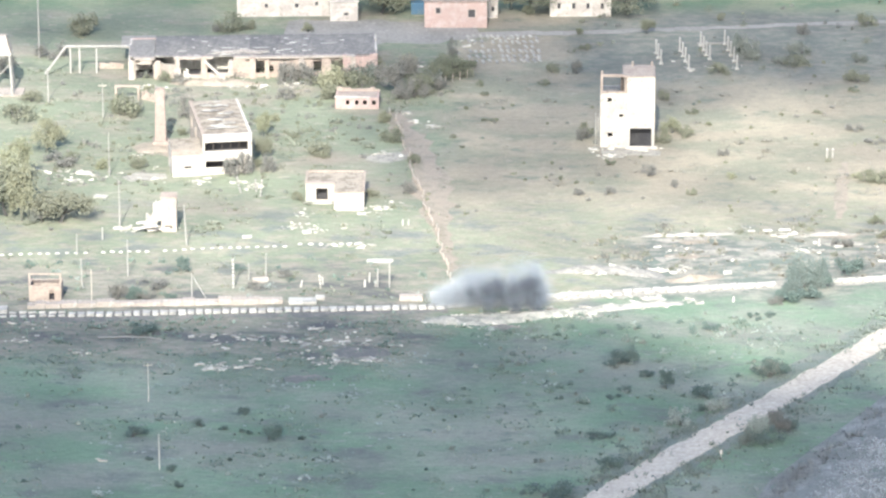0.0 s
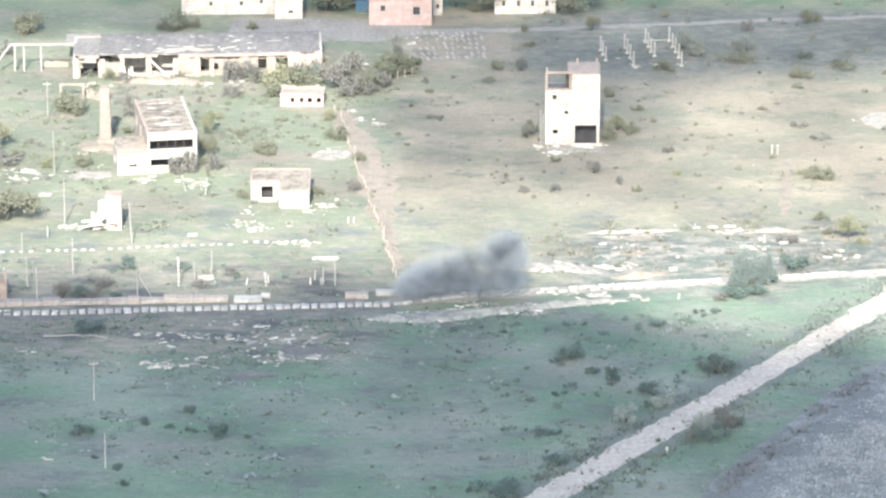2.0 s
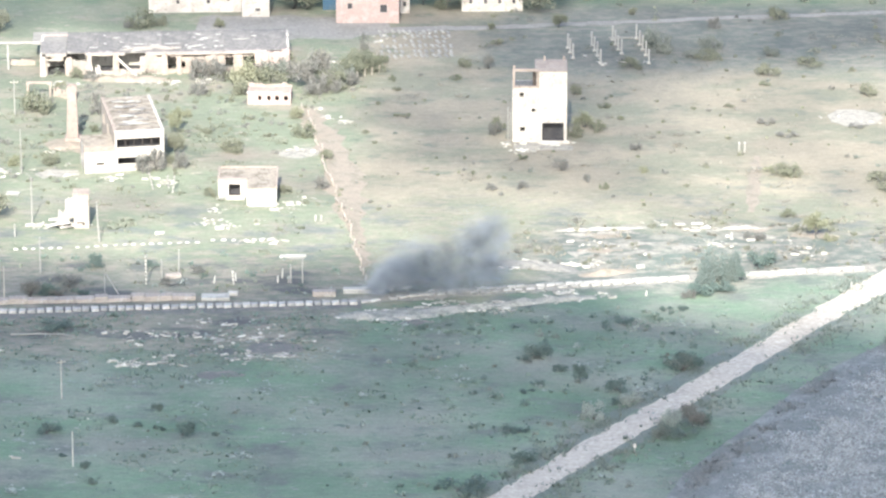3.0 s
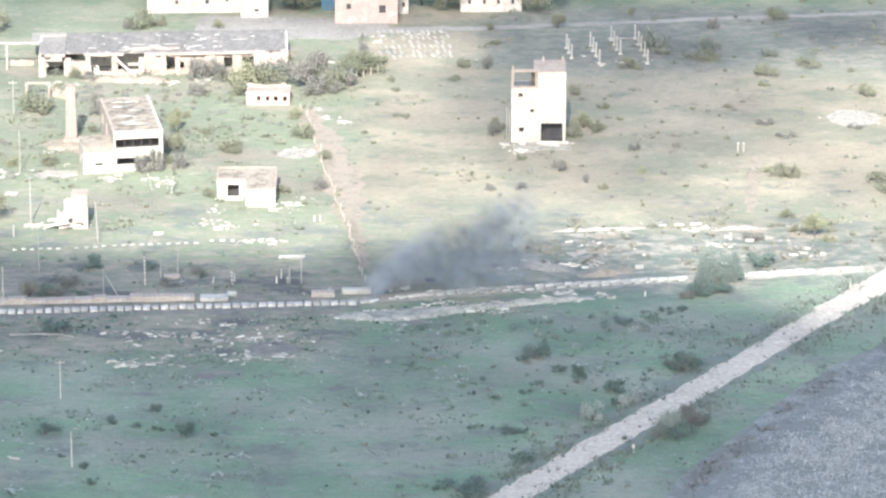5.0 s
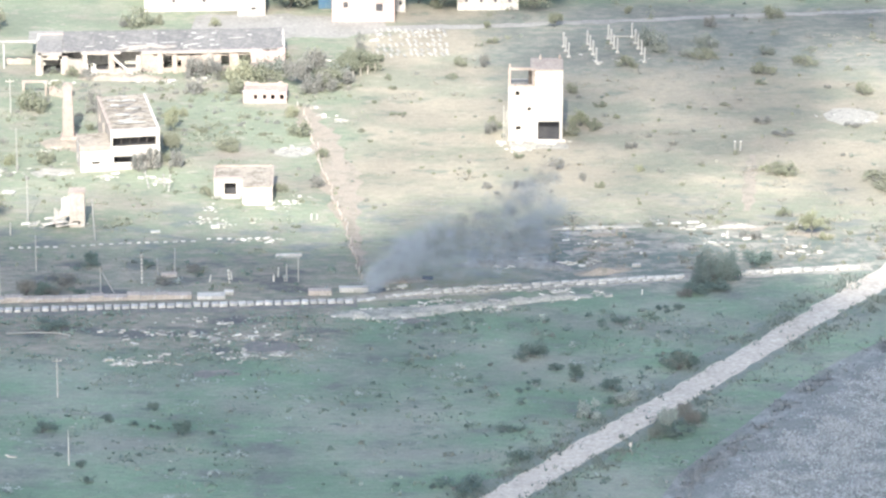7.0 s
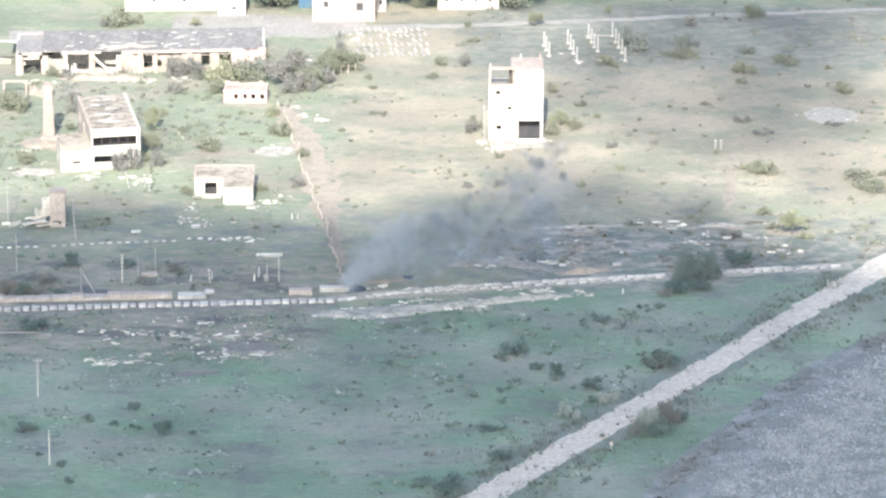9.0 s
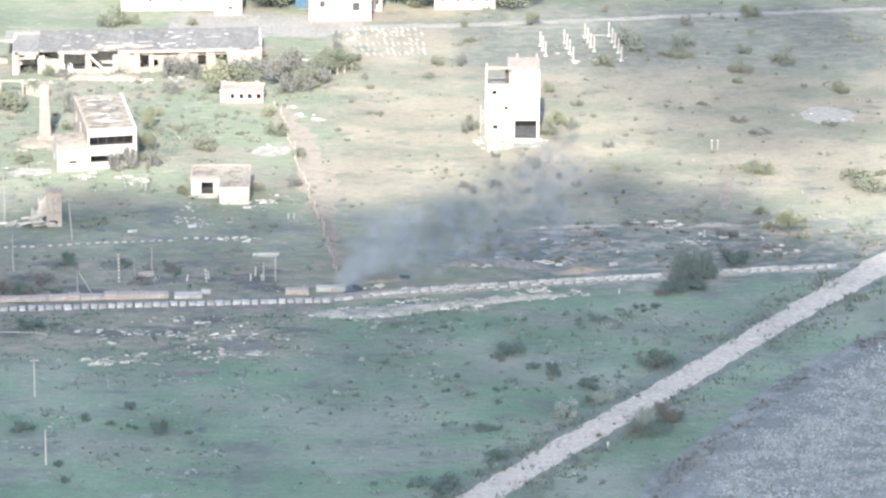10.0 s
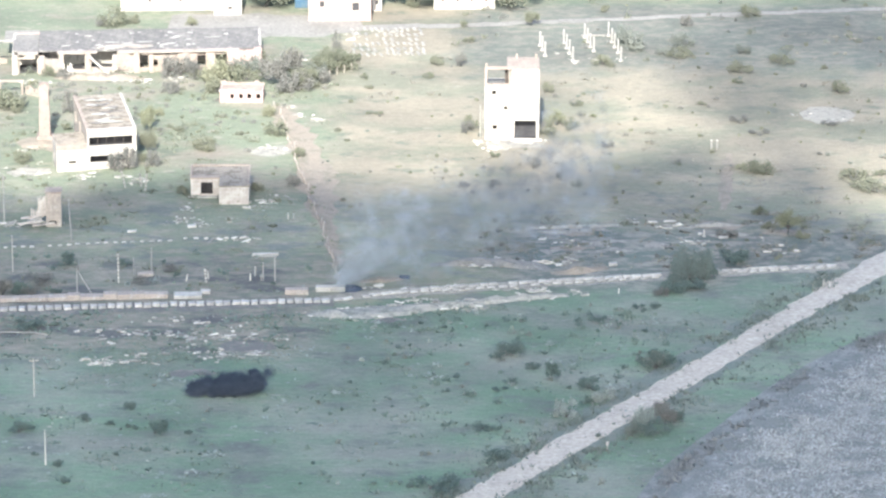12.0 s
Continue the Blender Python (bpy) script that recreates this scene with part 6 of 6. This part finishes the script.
def smoke_cloud():
    """Smoke of a shell burst: a sooty head that leans away with the wind and a pale tail that goes on rising from the hole; both thin out as their puffs drift apart."""
    rng = random.Random(701)
    s = thing("smoke_cloud", -14.99, -18.74, 0, 0, "grey drifting smoke of a shell burst beside the track", "smoke")
    pale = [fleck_mesh("smoke_puff", 1600, r, 0.03, SMOKE_GREY, 710 + k) for k, r in enumerate((0.9, 1.3, 1.8))]
    grey = [fleck_mesh("smoke_puff", 2300, r, 0.03, SMOKE_MID, 715 + k) for k, r in enumerate((0.9, 1.4, 2.0))]
    dark = [fleck_mesh("smoke_puff", 1000, r, 0.03, SMOKE_DARK, 720 + k) for k, r in enumerate((0.8, 1.15, 1.6))]
    # lobes of the young cloud: along, up, share of dark puffs
    tail = [(-3.0, 0.7, 0.0), (-1.4, 1.2, 0.0), (-0.2, 2.6, 0.25), (1.2, 1.2, 0.0), (2.2, 2.4, 0.15)]
    head = [(1.8, 3.5, 0.8), (4.2, 3.9, 1.0), (5.9, 4.6, 1.0), (8.4, 4.0, 1.0), (10.0, 4.6, 1.0), (11.4, 5.2, 1.0), (4.4, 1.3, 0.2), (6.6, 2.2, 0.3), (8.6, 1.0, 0.4), (10.6, 2.2, 0.5), (12.0, 3.4, 0.4), (12.0, 1.2, 0.3)]
    for k in range(560):
        young = k < 165
        lx, lz, soot = (tail if young else head)[k % (5 if young else 12)]
        black = rng.random() < 0.7 * soot
        p = new("smoke_puff", rng.choice(dark if black else pale if young or rng.random() < 0.1 else grey))
        p.parent = s
        tagged(p, kind="stuff")
        start = Vector((lx + rng.gauss(0, 0.38), rng.uniform(-9.5, -7.5) if black else rng.uniform(-7, -1), max(0.35, lz + rng.gauss(0, 0.3))))
        if young:
            u = rng.random()
            late = Vector((0.2 + 9.5 * u + rng.gauss(0, 1.3 * u + 0.3), rng.uniform(-3, 3), 0.5 + 10.5 * u * rng.uniform(0.35, 1.0)))
            end = Vector((-1.0 + 13 * u + rng.gauss(0, 3.2 * u + 0.4), rng.uniform(-4, 6), 0.6 + 19.0 * u ** 0.9 * rng.uniform(0.35, 1.0)))
        else:
            u = min(1.0, max(0.0, (lx - 1.0) / 12 + rng.gauss(0, 0.14)))
            v = min(1.0, max(0.0, lz / 5 + rng.gauss(0, 0.2)))
            late = Vector((4.5 + 20 * u + rng.gauss(0, 1.3), rng.uniform(-4, 3), 0.6 + 2.8 * u + (4.2 + 9.0 * u) * v + rng.gauss(0, 0.6)))
            end = Vector((6 + 33 * u ** 0.9 + rng.gauss(0, 2.4), rng.uniform(-5, 9), 3.0 + 17 * u * (0.5 + 0.5 * v) + 7 * v + rng.gauss(0, 1.8)))
        end.z, late.z = max(0.5, end.z), max(0.5, late.z)
        SMOKE.append((p, start, late, end, rng.uniform(-60, 60)))


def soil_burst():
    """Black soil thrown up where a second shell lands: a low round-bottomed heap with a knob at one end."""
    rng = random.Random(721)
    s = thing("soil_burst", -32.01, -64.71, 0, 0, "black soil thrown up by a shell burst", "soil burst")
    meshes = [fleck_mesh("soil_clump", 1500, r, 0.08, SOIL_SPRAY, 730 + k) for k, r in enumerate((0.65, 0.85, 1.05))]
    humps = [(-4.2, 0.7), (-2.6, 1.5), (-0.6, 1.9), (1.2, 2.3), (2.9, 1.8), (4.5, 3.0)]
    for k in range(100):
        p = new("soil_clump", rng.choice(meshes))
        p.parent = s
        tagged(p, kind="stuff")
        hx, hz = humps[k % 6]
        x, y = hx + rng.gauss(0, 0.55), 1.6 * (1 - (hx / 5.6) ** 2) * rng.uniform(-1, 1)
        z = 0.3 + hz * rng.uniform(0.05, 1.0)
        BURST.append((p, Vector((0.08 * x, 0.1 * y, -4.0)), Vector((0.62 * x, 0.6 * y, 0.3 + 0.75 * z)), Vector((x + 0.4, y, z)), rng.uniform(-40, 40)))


smoke_cloud()
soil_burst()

CLOUD_Z = 620.0
CLOUDS = []


def cloud(footprint, spacing, keep, drift, label, seed, lump_size=(0.75, 1.05)):
    """A flat-bottomed fair-weather cloud between the sun and the ground, over a footprint that it shades at 0 s."""
    rng = random.Random(seed)
    off = TO_SUN * (CLOUD_Z / TO_SUN.z)
    bm = bmesh.new()
    lump = bmesh.new()
    bmesh.ops.create_icosphere(lump, subdivisions=2, radius=1.0)
    base = [v.co.copy() for v in lump.verts]
    tris = [[v.index for v in f.verts] for f in lump.faces]
    lump.free()
    x0, x1, y0, y1 = footprint[0]
    y = y0
    while y < y1:
        x = x0
        while x < x1:
            px, py = x + rng.uniform(-0.5, 0.5) * spacing, y + rng.uniform(-0.5, 0.5) * spacing
            inside = footprint[1](px, py)
            if inside + rng.uniform(-0.5, 0.5) * keep > 0.5:
                r = spacing * rng.uniform(*lump_size) * min(1.0, 0.45 + inside)
                vs = [bm.verts.new((px + c.x * r, py + c.y * r, max(-0.15 * r, c.z * r * 0.6))) for c in base]
                for t in tris:
                    bm.faces.new([vs[i] for i in t])
            x += spacing
        y += spacing
    ob = single("cloud", bm, CLOUD_WHITE, pose(off.x, off.y, CLOUD_Z), label, "cloud", "fair-weather clouds")
    CLOUDS.append((ob, off, drift))


def fade(v, lo, hi):
    return min(1.0, max(0.0, (v - lo) / (hi - lo)))


def near_shade(x, y):
    # north edge of the shade at 0 s
    edge = np.interp(x, (-85, -60, -20, 0, 12, 25, 50, 100), (-31, -30, -31, -37, -44, -51, -55, -59))
    return fade(edge - y, -7, 9)


def tongue_shade(x, y):
    a = ((x + 27) / 29) ** 2 + ((y + 56) / 32) ** 2
    return fade(1.25 - a, 0, 0.7)


def far_shade(x, y):
    a = ((x + 9) / 30) ** 2 + ((y - 74) / 48) ** 2
    return fade(1.3 - a, 0, 0.8)


def high_shade(x, y):
    return fade(y + 6 * math.sin(x / 17) - 26 * fade(-x, 25, 75), 78.0, 97.0)


cloud(((-150, 130, -260, 30), near_shade), 9.0, 0.9, (4.0, 5.0), "broad flat white cloud shading the near meadow", 801)
cloud(((-90, 15, -100, -10), tongue_shade), 6.0, 0.8, (5.6, 6.4), "small white cloud that drifts ahead of the broad one", 804, (0.5, 0.76))
cloud(((-55, 35, 5, 170), far_shade), 4.0, 0.7, (6.4, 1.8), "thin ragged white cloud shading the straw field", 802, (0.385, 0.53))
cloud(((-190, 120, 60, 210), high_shade), 5.0, 0.9, (4.0, 5.0), "thin white cloud shading the far houses", 803, (0.42, 0.58))


def motions():
    for p, a, b, c, spin in SMOKE:
        rows = []
        for t in (0.0, 0.5, 1.0, 1.5, 2.0, 3.0, 4.0, 5.0, 6.0, 7.0, 8.0, 9.0, 10.0, 11.0, 12.0):
            u = (t / 5.5) ** 0.85 if t < 5.5 else 1.0
            w = max(0.0, (t - 5.5) / 6.5)
            q = a.lerp(b, u)
            q.z = a.z + (b.z - a.z) * u ** 0.85
            q = q.lerp(c, w)
            rows.append((t, pose(*q, 0, 0, spin * t / 12)))
        walk(p, rows)
    for p, a, b, c, spin in BURST:
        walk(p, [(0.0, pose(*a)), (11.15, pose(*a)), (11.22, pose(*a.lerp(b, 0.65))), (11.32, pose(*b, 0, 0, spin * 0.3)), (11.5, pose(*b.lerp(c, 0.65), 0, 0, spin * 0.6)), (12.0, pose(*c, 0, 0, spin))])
    for ob, off, (vx, vy) in CLOUDS:
        walk(ob, [(t, pose(off.x + vx * t, off.y + vy * t, CLOUD_Z)) for t in (0.0, 3.0, 6.0, 9.0, 12.0)])


motions()
